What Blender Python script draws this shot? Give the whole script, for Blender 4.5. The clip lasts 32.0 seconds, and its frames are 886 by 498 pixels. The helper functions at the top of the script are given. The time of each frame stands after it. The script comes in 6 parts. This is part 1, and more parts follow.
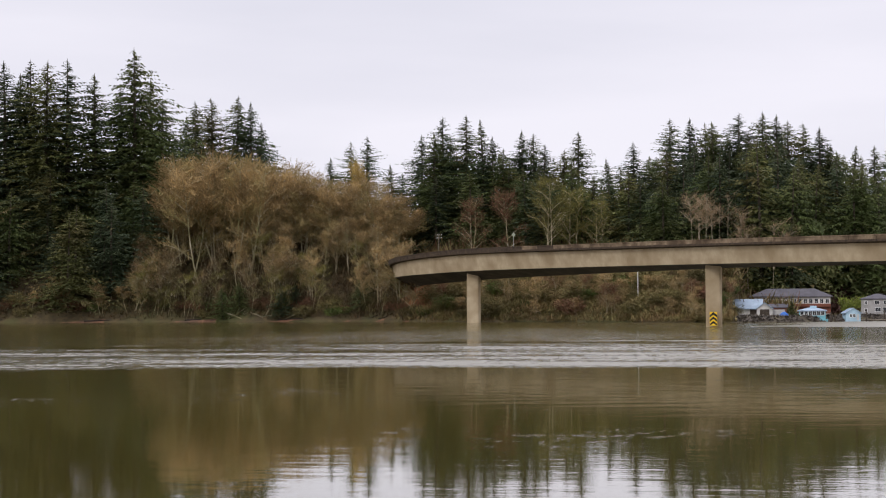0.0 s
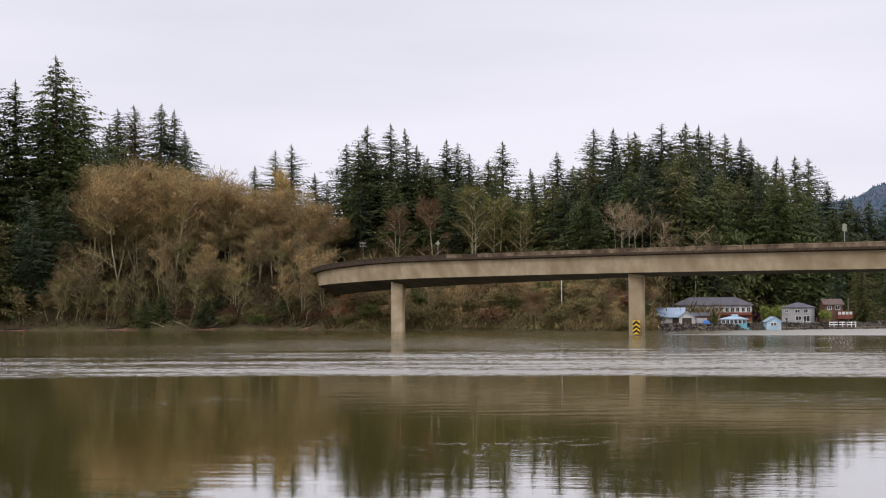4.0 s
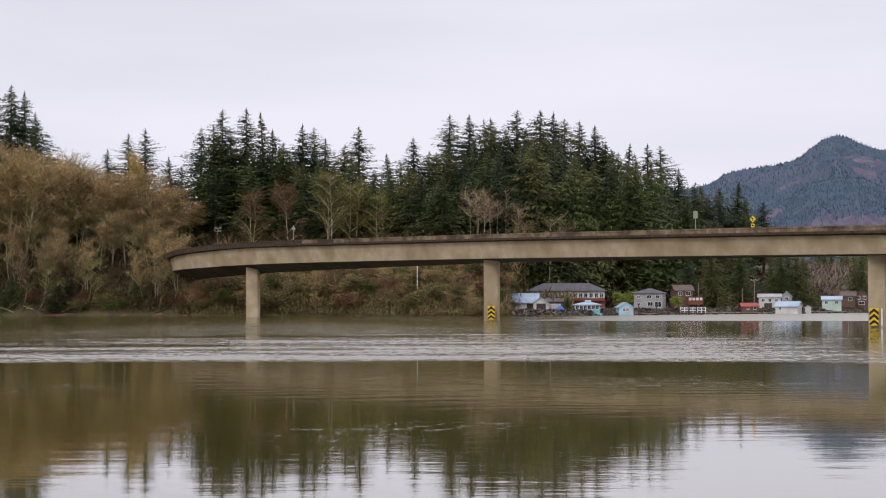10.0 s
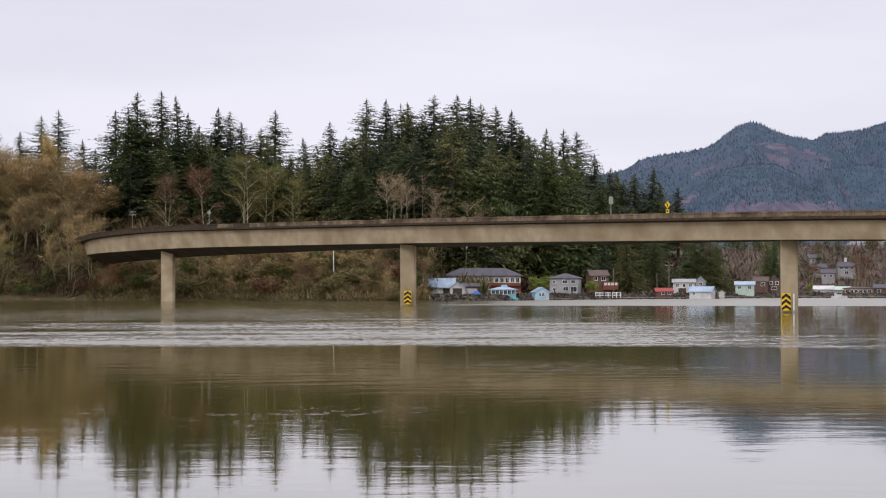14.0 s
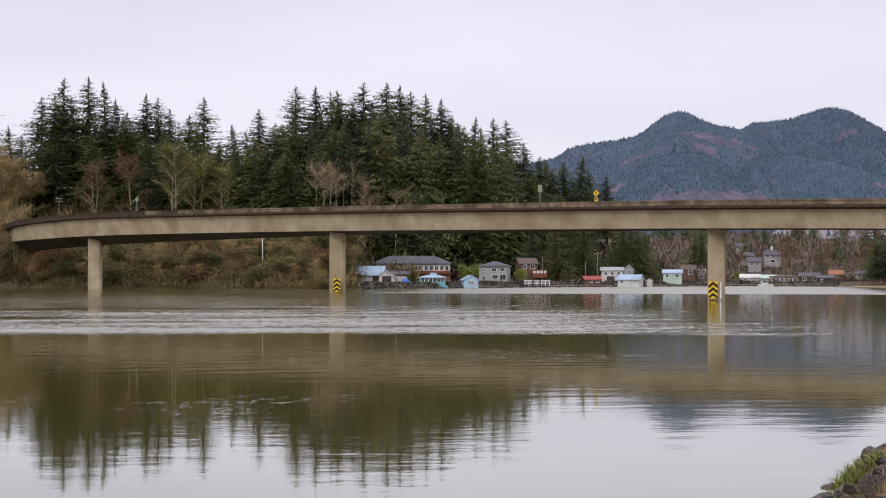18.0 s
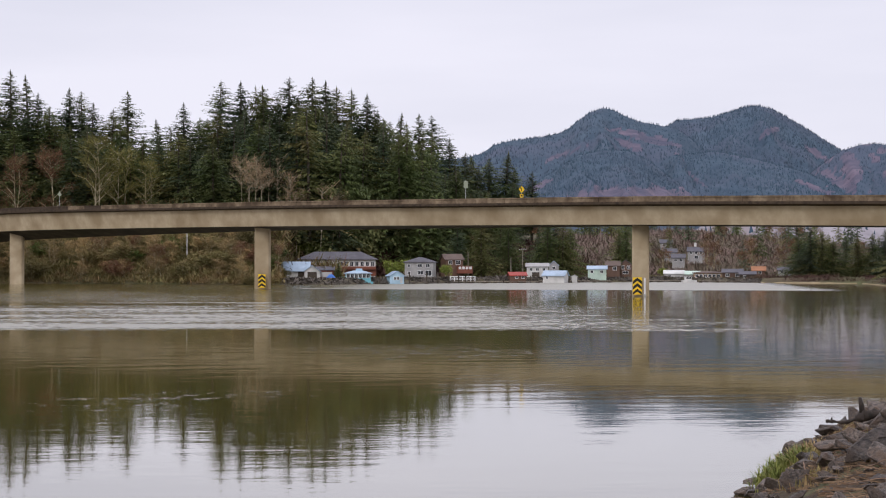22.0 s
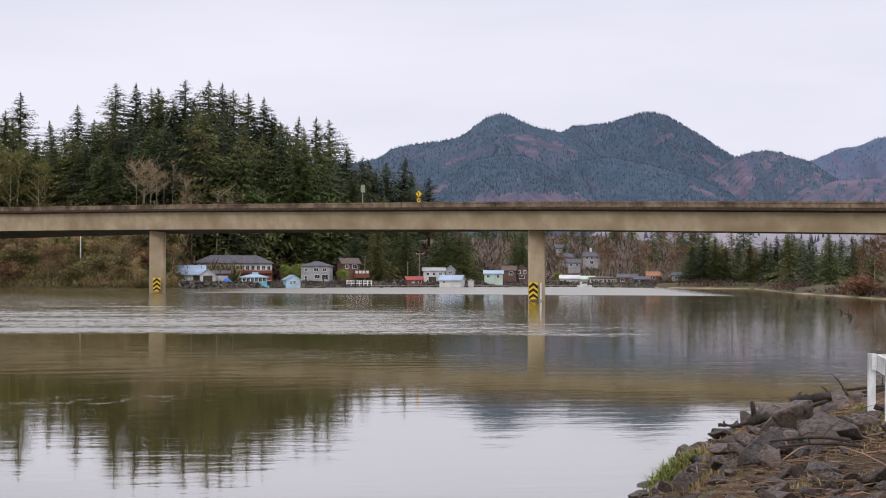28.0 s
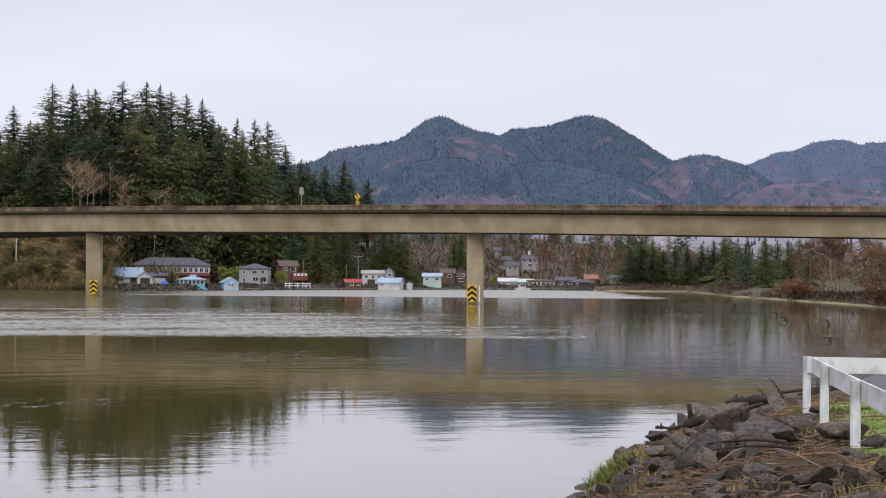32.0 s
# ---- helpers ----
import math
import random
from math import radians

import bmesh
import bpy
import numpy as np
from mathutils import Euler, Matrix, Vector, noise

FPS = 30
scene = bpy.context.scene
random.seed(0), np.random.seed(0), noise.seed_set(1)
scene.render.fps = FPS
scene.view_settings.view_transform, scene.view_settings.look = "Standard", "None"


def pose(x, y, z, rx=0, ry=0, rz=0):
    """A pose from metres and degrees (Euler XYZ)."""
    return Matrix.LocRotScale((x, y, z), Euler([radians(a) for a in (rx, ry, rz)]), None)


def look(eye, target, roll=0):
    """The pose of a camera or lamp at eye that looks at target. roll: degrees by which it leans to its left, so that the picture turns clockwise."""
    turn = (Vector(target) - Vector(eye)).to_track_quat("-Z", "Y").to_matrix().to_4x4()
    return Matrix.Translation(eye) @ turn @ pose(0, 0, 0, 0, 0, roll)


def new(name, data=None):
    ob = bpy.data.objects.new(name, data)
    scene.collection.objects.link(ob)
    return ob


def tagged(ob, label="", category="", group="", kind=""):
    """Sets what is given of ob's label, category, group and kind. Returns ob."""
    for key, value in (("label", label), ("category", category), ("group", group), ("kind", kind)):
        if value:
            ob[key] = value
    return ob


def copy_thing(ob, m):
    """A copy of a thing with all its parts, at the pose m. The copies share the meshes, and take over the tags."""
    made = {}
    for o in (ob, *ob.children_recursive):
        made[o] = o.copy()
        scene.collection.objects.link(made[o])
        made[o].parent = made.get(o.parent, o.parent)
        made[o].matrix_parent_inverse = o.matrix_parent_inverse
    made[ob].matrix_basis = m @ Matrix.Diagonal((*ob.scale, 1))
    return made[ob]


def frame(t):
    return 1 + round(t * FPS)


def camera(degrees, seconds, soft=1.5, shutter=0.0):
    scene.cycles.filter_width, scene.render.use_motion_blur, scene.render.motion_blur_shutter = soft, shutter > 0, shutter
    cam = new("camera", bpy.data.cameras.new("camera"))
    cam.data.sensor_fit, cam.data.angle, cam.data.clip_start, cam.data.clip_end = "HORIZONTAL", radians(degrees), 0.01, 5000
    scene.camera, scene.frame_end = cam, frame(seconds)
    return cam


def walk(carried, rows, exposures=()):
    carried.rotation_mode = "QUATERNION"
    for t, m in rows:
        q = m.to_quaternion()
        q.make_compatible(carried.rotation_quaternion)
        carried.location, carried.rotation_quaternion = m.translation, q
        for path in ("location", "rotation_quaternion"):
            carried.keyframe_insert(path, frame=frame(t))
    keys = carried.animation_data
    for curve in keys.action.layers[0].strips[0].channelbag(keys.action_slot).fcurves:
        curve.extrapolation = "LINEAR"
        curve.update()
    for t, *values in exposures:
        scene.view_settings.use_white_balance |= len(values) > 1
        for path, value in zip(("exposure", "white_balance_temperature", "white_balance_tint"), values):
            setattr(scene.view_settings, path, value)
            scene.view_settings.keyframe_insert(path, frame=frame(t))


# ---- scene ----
# a tripod pan: yaw, pitch and lean in degrees
EYE = 6.6
cam = camera(28.9, 32.0, soft=1.1)
ROWS = [
    (0.0, 20.420, 1.774, -0.307),
    (0.5, 20.151, 1.827, -0.294),
    (1.0, 19.868, 1.878, -0.280),
    (1.5, 19.566, 1.933, -0.282),
    (2.0, 19.251, 1.983, -0.285),
    (2.5, 18.929, 2.022, -0.289),
    (3.0, 18.597, 2.042, -0.296),
    (3.5, 18.252, 2.050, -0.288),
    (5.5, 16.755, 1.985, -0.261),
    (6.0, 16.336, 1.973, -0.250),
    (6.5, 15.924, 1.947, -0.249),
    (7.0, 15.521, 1.910, -0.240),
    (7.5, 15.117, 1.865, -0.234),
    (8.0, 14.705, 1.810, -0.235),
    (8.5, 14.292, 1.750, -0.231),
    (9.0, 13.890, 1.685, -0.227),
    (9.5, 13.491, 1.617, -0.222),
    (10.0, 13.094, 1.539, -0.212),
    (10.5, 12.710, 1.445, -0.198),
    (11.0, 12.340, 1.348, -0.184),
    (11.5, 11.978, 1.264, -0.168),
    (12.0, 11.623, 1.198, -0.165),
    (12.5, 11.273, 1.147, -0.168),
    (13.0, 10.935, 1.104, -0.146),
    (13.5, 10.618, 1.062, -0.131),
    (14.0, 10.312, 1.022, -0.130),
    (14.5, 10.008, 0.989, -0.122),
    (16.5, 8.822, 0.804, -0.065),
    (17.0, 8.534, 0.734, -0.060),
    (17.5, 8.248, 0.666, -0.048),
    (18.0, 7.958, 0.613, -0.041),
    (18.5, 7.666, 0.579, -0.044),
    (19.0, 7.369, 0.552, -0.035),
    (19.5, 7.059, 0.526, -0.026),
    (20.0, 6.737, 0.512, -0.023),
    (20.5, 6.412, 0.507, -0.011),
    (21.0, 6.092, 0.496, 0.012),
    (21.5, 5.782, 0.485, 0.029),
    (22.0, 5.480, 0.474, 0.039),
    (22.5, 5.176, 0.463, 0.048),
    (23.0, 4.870, 0.459, 0.057),
    (23.5, 4.566, 0.459, 0.078),
    (24.0, 4.267, 0.459, 0.107),
    (24.5, 3.975, 0.464, 0.137),
    (25.0, 3.692, 0.486, 0.168),
    (25.5, 3.401, 0.531, 0.206),
    (27.5, 2.298, 0.606, 0.218),
    (28.0, 2.042, 0.626, 0.245),
    (28.5, 1.789, 0.653, 0.259),
    (29.0, 1.536, 0.677, 0.262),
    (29.5, 1.281, 0.693, 0.264),
    (30.0, 1.027, 0.708, 0.274),
    (30.5, 0.777, 0.718, 0.288),
    (31.0, 0.524, 0.722, 0.305),
    (31.5, 0.266, 0.724, 0.330),
    (32.0, 0.000, 0.727, 0.348),
]

walk(cam, [(t, pose(0, 0, EYE, 90 + pitch, -lean, yaw)) for t, yaw, pitch, lean in ROWS],
     ((0, 0.02, 6550, 11), (3, 0.01, 6500, 12), (8, -0.04, 6480, 12), (20, -0.03, 6380, 12), (28, -0.02, 6350, 12), (32, -0.06, 6250, 11)))

# ---------------------------------------------------------------- light
world = bpy.data.worlds.new("overcast")
scene.world = world
world.use_nodes = True
wn, wl = world.node_tree.nodes, world.node_tree.links
wn.clear()
w_out, w_bg = wn.new("ShaderNodeOutputWorld"), wn.new("ShaderNodeBackground")
w_sky = wn.new("ShaderNodeTexSky")
w_sky.sky_type, w_sky.sun_disc = "NISHITA", False
w_sky.sun_elevation, w_sky.sun_rotation = radians(48), radians(200)
w_dim = wn.new("ShaderNodeVectorMath")
w_dim.operation = "SCALE"
w_dim.inputs["Scale"].default_value = 0.10
w_co, w_map = wn.new("ShaderNodeTexCoord"), wn.new("ShaderNodeMapping")
w_map.inputs["Scale"].default_value = (1.2, 1.2, 7.0)
w_noise = wn.new("ShaderNodeTexNoise")
w_noise.inputs["Scale"].default_value, w_noise.inputs["Detail"].default_value = 1.6, 5.0
w_ramp = wn.new("ShaderNodeValToRGB")
w_ramp.color_ramp.elements[0].position, w_ramp.color_ramp.elements[0].color = 0.30, (0.755, 0.755, 0.85, 1)
w_ramp.color_ramp.elements[1].position, w_ramp.color_ramp.elements[1].color = 0.62, (0.90, 0.885, 0.975, 1)
w_mix = wn.new("ShaderNodeMix")
w_mix.data_type = "RGBA"
w_mix.inputs[0].default_value = 0.95
wl.new(w_sky.outputs[0], w_dim.inputs[0])
wl.new(w_co.outputs["Generated"], w_map.inputs[0])
wl.new(w_map.outputs[0], w_noise.inputs["Vector"])
wl.new(w_noise.outputs["Fac"], w_ramp.inputs[0])
wl.new(w_dim.outputs[0], w_mix.inputs[6])
wl.new(w_ramp.outputs[0], w_mix.inputs[7])
wl.new(w_mix.outputs[2], w_bg.inputs["Color"])
# an overcast sky is brighter overhead than at the horizon
w_sep, w_up = wn.new("ShaderNodeSeparateXYZ"), wn.new("ShaderNodeMapRange")
w_up.interpolation_type = "SMOOTHSTEP"
w_up.inputs["From Min"].default_value, w_up.inputs["From Max"].default_value = 0.17, 0.75
w_up.inputs["To Min"].default_value, w_up.inputs["To Max"].default_value = 1.0, 1.75
wl.new(w_co.outputs["Generated"], w_sep.inputs[0])
wl.new(w_sep.outputs["Z"], w_up.inputs["Value"])
wl.new(w_up.outputs[0], w_bg.inputs["Strength"])
wl.new(w_bg.outputs[0], w_out.inputs[0])

sun_data = bpy.data.lights.new("sun", "SUN")
sun_data.energy, sun_data.angle, sun_data.color = 1.1, radians(25), (1.0, 0.95, 0.88)
new("sun", sun_data).matrix_world = look((-60, -160, 190), (0, 100, 0))

# ---------------------------------------------------------------- helpers
rng = random.Random(7)


class Geo:
    """Vertices and faces of one mesh, gathered piece by piece."""

    def __init__(self):
        self.v, self.f = [], []

    def add(self, vs, fs):
        n = len(self.v)
        self.v += [tuple(p) for p in vs]
        self.f += [tuple(i + n for i in q) for q in fs]

    def box(self, c, s, rz=0.0, taper=1.0):
        co, si = math.cos(rz), math.sin(rz)
        vs = []
        for z, k in ((-1, 1.0), (1, taper)):
            for x, y in ((-1, -1), (1, -1), (1, 1), (-1, 1)):
                px, py = x * s[0] / 2 * k, y * s[1] / 2 * k
                vs.append((c[0] + px * co - py * si, c[1] + px * si + py * co, c[2] + z * s[2] / 2))
        self.add(vs, [(3, 2, 1, 0), (4, 5, 6, 7), (0, 1, 5, 4), (1, 2, 6, 5), (2, 3, 7, 6), (3, 0, 4, 7)])

    def tube(self, pts, radii, n=6, cap=True):
        base = len(self.v)
        pts = [Vector(p) for p in pts]
        for i, p in enumerate(pts):
            d = (pts[min(i + 1, len(pts) - 1)] - pts[max(i - 1, 0)]).normalized()
            a = d.orthogonal().normalized() if abs(d.z) > 0.99 else d.cross(Vector((0, 0, 1))).normalized()
            b = d.cross(a)
            for k in range(n):
                t = 2 * math.pi * k / n
                q = p + (a * math.cos(t) + b * math.sin(t)) * radii[i]
                self.v.append((q.x, q.y, q.z))
        for i in range(len(pts) - 1):
            for k in range(n):
                k2 = (k + 1) % n
                self.f.append((base + i * n + k, base + i * n + k2, base + (i + 1) * n + k2, base + (i + 1) * n + k))
        if cap:
            self.f.append(tuple(base + k for k in range(n))[::-1])
            self.f.append(tuple(base + (len(pts) - 1) * n + k for k in range(n)))

    def tri(self, a, b, c):
        n = len(self.v)
        self.v += [tuple(a), tuple(b), tuple(c)]
        self.f.append((n, n + 1, n + 2))

    def mesh(self, name, mat, smooth=False):
        me = bpy.data.meshes.new(name)
        me.from_pydata(self.v, [], self.f)
        me.materials.append(mat)
        if smooth:
            me.polygons.foreach_set("use_smooth", [True] * len(me.polygons))
        me.update()
        return me


def part(name, geo, mat, parent=None, label="", smooth=False):
    me = geo if isinstance(geo, bpy.types.Mesh) else geo.mesh(name, mat, smooth)
    ob = new(name, me)
    if parent:
        ob.parent = parent
    return tagged(ob, label)


def thing(name, label, category, m=None, group=""):
    ob = new(name)
    ob.empty_display_size = 0.2
    if m is not None:
        ob.matrix_basis = m
    return tagged(ob, label, category, group)


def polar(az, dist, z=0.0):
    a = radians(az)
    return Vector((math.sin(a) * dist, math.cos(a) * dist, z))


# ---------------------------------------------------------------- materials
def nodes(name):
    m = bpy.data.materials.new(name)
    m.use_nodes = True
    return m, m.node_tree.nodes, m.node_tree.links, m.node_tree.nodes["Principled BSDF"]


def surface(name, c1, c2, scale=1.0, rough=0.85, c3=None, big=0.15, bump=0.2, dist=0.05, stretch=(1, 1, 1), vary=0.0, metal=0.0, island=0.0, detail=6.0, spec=0.3, cut=(0.45, 0.65), thin=0.0):
    """Two colours mixed by fine noise, a third by coarse noise, with relief; vary: lighter and darker from object to object."""
    m, n, l, b = nodes(name)
    co, mp = n.new("ShaderNodeTexCoord"), n.new("ShaderNodeMapping")
    mp.inputs["Scale"].default_value = stretch
    l.new(co.outputs["Object"], mp.inputs[0])
    fine = n.new("ShaderNodeTexNoise")
    fine.inputs["Scale"].default_value, fine.inputs["Detail"].default_value, fine.inputs["Roughness"].default_value = scale, detail, 0.65
    l.new(mp.outputs[0], fine.inputs["Vector"])
    ramp = n.new("ShaderNodeValToRGB")
    ramp.color_ramp.elements[0].position, ramp.color_ramp.elements[1].position = 0.35, 0.65
    ramp.color_ramp.elements[0].color, ramp.color_ramp.elements[1].color = (*c1, 1), (*c2, 1)
    l.new(fine.outputs["Fac"], ramp.inputs[0])
    out = ramp.outputs[0]
    if c3:
        coarse, r2, mx = n.new("ShaderNodeTexNoise"), n.new("ShaderNodeValToRGB"), n.new("ShaderNodeMix")
        coarse.inputs["Scale"].default_value, coarse.inputs["Detail"].default_value = scale * big, 4.0
        l.new(mp.outputs[0], coarse.inputs["Vector"])
        r2.color_ramp.elements[0].position, r2.color_ramp.elements[1].position = cut
        l.new(coarse.outputs["Fac"], r2.inputs[0])
        mx.data_type = "RGBA"
        l.new(r2.outputs[0], mx.inputs[0])
        l.new(out, mx.inputs[6])
        mx.inputs[7].default_value = (*c3, 1)
        out = mx.outputs[2]
    for amount, node, socket in ((vary, "ShaderNodeObjectInfo", "Random"), (island, "ShaderNodeNewGeometry", "Random Per Island")):
        if amount:
            info, rg, hs = n.new(node), n.new("ShaderNodeMapRange"), n.new("ShaderNodeHueSaturation")
            rg.inputs["To Min"].default_value, rg.inputs["To Max"].default_value = 1 - amount, 1 + amount
            l.new(info.outputs[socket], rg.inputs["Value"])
            l.new(rg.outputs[0], hs.inputs["Value"])
            l.new(out, hs.inputs["Color"])
            out = hs.outputs[0]
    l.new(out, b.inputs["Base Color"])
    b.inputs["Roughness"].default_value, b.inputs["Metallic"].default_value = rough, metal
    b.inputs["Specular IOR Level"].default_value = spec
    if bump:
        bp = n.new("ShaderNodeBump")
        bp.inputs["Strength"].default_value, bp.inputs["Distance"].default_value = bump, dist
        l.new(fine.outputs["Fac"], bp.inputs["Height"])
        l.new(bp.outputs[0], b.inputs["Normal"])
    if thin:
        # thin leaves and needles let part of the light through
        tr, ms = n.new("ShaderNodeBsdfTranslucent"), n.new("ShaderNodeMixShader")
        ms.inputs[0].default_value = thin
        l.new(out, tr.inputs["Color"])
        l.new(b.outputs[0], ms.inputs[1])
        l.new(tr.outputs[0], ms.inputs[2])
        l.new(ms.outputs[0], n["Material Output"].inputs["Surface"])
    return m


def water_material():
    m, n, l, b = nodes("river_water")
    b.inputs["Base Color"].default_value = (0.088, 0.072, 0.019, 1)
    b.inputs["IOR"].default_value = 1.40
    co = n.new("ShaderNodeTexCoord")
    sep = n.new("ShaderNodeSeparateXYZ")
    l.new(co.outputs["Object"], sep.inputs[0])
    # wave crests lie square to the wind, which blows down the middle of the reach
    turn = n.new("ShaderNodeMapping")
    turn.inputs["Rotation"].default_value = (0, 0, radians(-13))
    l.new(co.outputs["Object"], turn.inputs[0])

    def noise_at(scale, sx, sy, detail=3.0, rough=0.5):
        mp, t = n.new("ShaderNodeMapping"), n.new("ShaderNodeTexNoise")
        mp.inputs["Scale"].default_value = (sx, sy, 1)
        t.inputs["Scale"].default_value, t.inputs["Detail"].default_value, t.inputs["Roughness"].default_value = scale, detail, rough
        l.new(turn.outputs[0], mp.inputs[0])
        l.new(mp.outputs[0], t.inputs["Vector"])
        return t.outputs["Fac"]

    def calc(op, a, c=None, clamp=False):
        q = n.new("ShaderNodeMath")
        q.operation, q.use_clamp = op, clamp
        for i, s in ((0, a), (1, c)):
            if s is None:
                continue
            if isinstance(s, (int, float)):
                q.inputs[i].default_value = s
            else:
                l.new(s, q.inputs[i])
        return q.outputs[0]

    def ramp(value, lo, hi):
        r = n.new("ShaderNodeMapRange")
        r.interpolation_type = "SMOOTHSTEP"
        r.inputs["From Min"].default_value, r.inputs["From Max"].default_value = lo, hi
        l.new(value, r.inputs["Value"])
        return r.outputs[0]

    # the breeze ruffles a long belt across the river, and the reach by the houses
    size = n.new("ShaderNodeVectorMath")
    size.operation = "LENGTH"
    l.new(co.outputs["Object"], size.inputs[0])
    reach = size.outputs["Value"]
    east = sep.outputs["X"]
    edge = calc("ADD", reach, calc("MULTIPLY", calc("SUBTRACT", noise_at(0.02, 1, 1, 4.0), 0.5), 22.0))
    edge = calc("ADD", edge, calc("MULTIPLY", calc("ADD", east, 70.0), 0.10))
    speck = noise_at(1.0, 0.9, 0.5, 4.0, 0.8)
    middle = noise_at(1.0, 0.10, 0.16, 4.0, 0.6)
    streak = noise_at(1.0, 0.016, 0.085, 4.0, 0.6)
    mottle = calc("ADD", calc("MULTIPLY", streak, 0.30), calc("ADD", calc("MULTIPLY", middle, 0.22), calc("MULTIPLY", speck, 0.48)))
    # cover thins out beyond the belt and towards the far right bank
    thin_out = calc("ADD", calc("MULTIPLY", ramp(reach, 200.0, 335.0), 0.115), calc("ADD", calc("MULTIPLY", ramp(east, -30.0, 28.0), 0.12), calc("MULTIPLY", calc("SUBTRACT", 1.0, ramp(east, -125.0, -60.0)), 0.05)))
    level = calc("SUBTRACT", mottle, calc("ADD", thin_out, 0.455))
    belt = calc("MULTIPLY", ramp(level, -0.03, 0.085), ramp(calc("ADD", edge, calc("MULTIPLY", speck, 14.0)), 181.0, 190.0))
    houses = calc("MULTIPLY", ramp(edge, 428.0, 446.0), ramp(east, -95.0, -50.0))
    houses = calc("MULTIPLY", houses, calc("SUBTRACT", 1.0, ramp(east, 40.0, 62.0)))
    houses = calc("MULTIPLY", houses, calc("ADD", 0.7, calc("MULTIPLY", streak, 0.5)))
    patches = ramp(noise_at(0.022, 1.0, 1.0, 5.0, 0.6), 0.50, 0.62)
    cats = calc("MULTIPLY", calc("MULTIPLY", ramp(speck, 0.56, 0.68), patches), ramp(reach, 72.0, 100.0))
    faint = calc("MULTIPLY", ramp(reach, 230.0, 330.0), calc("ADD", 0.07, calc("MULTIPLY", ramp(mottle, 0.44, 0.58), 0.34)))
    faint = calc("MULTIPLY", calc("MULTIPLY", faint, calc("ADD", 0.3, calc("MULTIPLY", ramp(east, -190.0, -110.0), 0.7))), calc("SUBTRACT", 1.0, ramp(east, -75.0, -5.0)))
    belt = calc("ADD", belt, faint)
    gust = calc("ADD", calc("MULTIPLY", belt, 0.92), calc("ADD", houses, calc("MULTIPLY", cats, 0.3)), True)
    ripple = noise_at(1.3, 0.55, 1.3, 3.0, 0.6)
    swell = noise_at(0.30, 0.45, 1.3, 2.0, 0.5)
    h = calc("ADD", calc("MULTIPLY", ripple, calc("ADD", calc("ADD", 0.0028, calc("MULTIPLY", patches, 0.003)), calc("MULTIPLY", gust, 0.12))), calc("MULTIPLY", swell, calc("ADD", 0.009, calc("MULTIPLY", ramp(reach, 90.0, 125.0), 0.013))))
    bp = n.new("ShaderNodeBump")
    bp.inputs["Strength"].default_value, bp.inputs["Distance"].default_value = 1.0, 1.0
    l.new(h, bp.inputs["Height"])
    l.new(bp.outputs[0], b.inputs["Normal"])
    l.new(calc("ADD", calc("SUBTRACT", 1.56, calc("MULTIPLY", ramp(reach, 65.0, 115.0), 0.16)), calc("MULTIPLY", gust, 2.2)), b.inputs["IOR"])
    l.new(calc("MULTIPLY", calc("SUBTRACT", 1.0, ramp(reach, 68.0, 112.0)), 0.5), b.inputs["Coat Weight"])
    b.inputs["Coat Roughness"].default_value, b.inputs["Coat IOR"].default_value = 0.03, 1.4
    l.new(bp.outputs[0], b.inputs["Coat Normal"])
    calm = calc("ADD", 0.02, calc("MULTIPLY", ramp(reach, 70.0, 130.0), 0.035))
    l.new(calc("ADD", calm, calc("MULTIPLY", gust, 0.40)), b.inputs["Roughness"])
    return m


M_WATER = water_material()
M_GROUND = surface("bank_soil", (0.045, 0.035, 0.018), (0.10, 0.075, 0.035), 0.35, 0.95, (0.07, 0.075, 0.025), 0.12, 0.5, 0.4)
M_CONCRETE = surface("weathered_concrete", (0.35, 0.277, 0.176), (0.45, 0.366, 0.248), 0.35, 0.88, (0.28, 0.213, 0.128), 0.3, 0.15, 0.05, (1, 1, 1))
# black stains on parapet panels; on the deck slab, the overhang's shadow as colour
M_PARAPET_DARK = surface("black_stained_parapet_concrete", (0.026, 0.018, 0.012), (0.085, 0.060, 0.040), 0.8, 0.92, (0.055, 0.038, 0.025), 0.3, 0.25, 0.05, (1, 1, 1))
# the shade under the girder is put into this near-black colour
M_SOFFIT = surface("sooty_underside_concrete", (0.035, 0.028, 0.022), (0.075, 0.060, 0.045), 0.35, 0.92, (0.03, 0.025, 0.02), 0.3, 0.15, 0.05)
M_PARAPET = surface("stained_parapet_concrete", (0.125, 0.088, 0.056), (0.27, 0.205, 0.135), 0.7, 0.92, (0.075, 0.050, 0.030), 0.3, 0.25, 0.05, (1, 1, 1))
M_CONIFER = surface("conifer_needles", (0.05452, 0.07772, 0.02552), (0.109, 0.1357, 0.04408), 0.25, 0.7, (0.1253, 0.1253, 0.04408), 0.25, 0, 0, vary=0.30, island=0.3, thin=0.3)
M_CONIFER_BLUE = surface("dark_spruce_needles", (0.0408, 0.0624, 0.0348), (0.084, 0.1104, 0.0564), 0.25, 0.7, (0.084, 0.0936, 0.0444), 0.25, 0, 0, vary=0.28, island=0.3, thin=0.3)
M_CONIFER_OLIVE = surface("olive_young_conifer_needles", (0.08064, 0.0896, 0.03024), (0.1478, 0.1546, 0.05152), 0.25, 0.75, (0.1568, 0.1288, 0.05376), 0.3, 0, 0, vary=0.25, island=0.3, thin=0.3)
M_BARK = surface("conifer_bark", (0.05, 0.04, 0.03), (0.12, 0.10, 0.075), 1.5, 0.95)
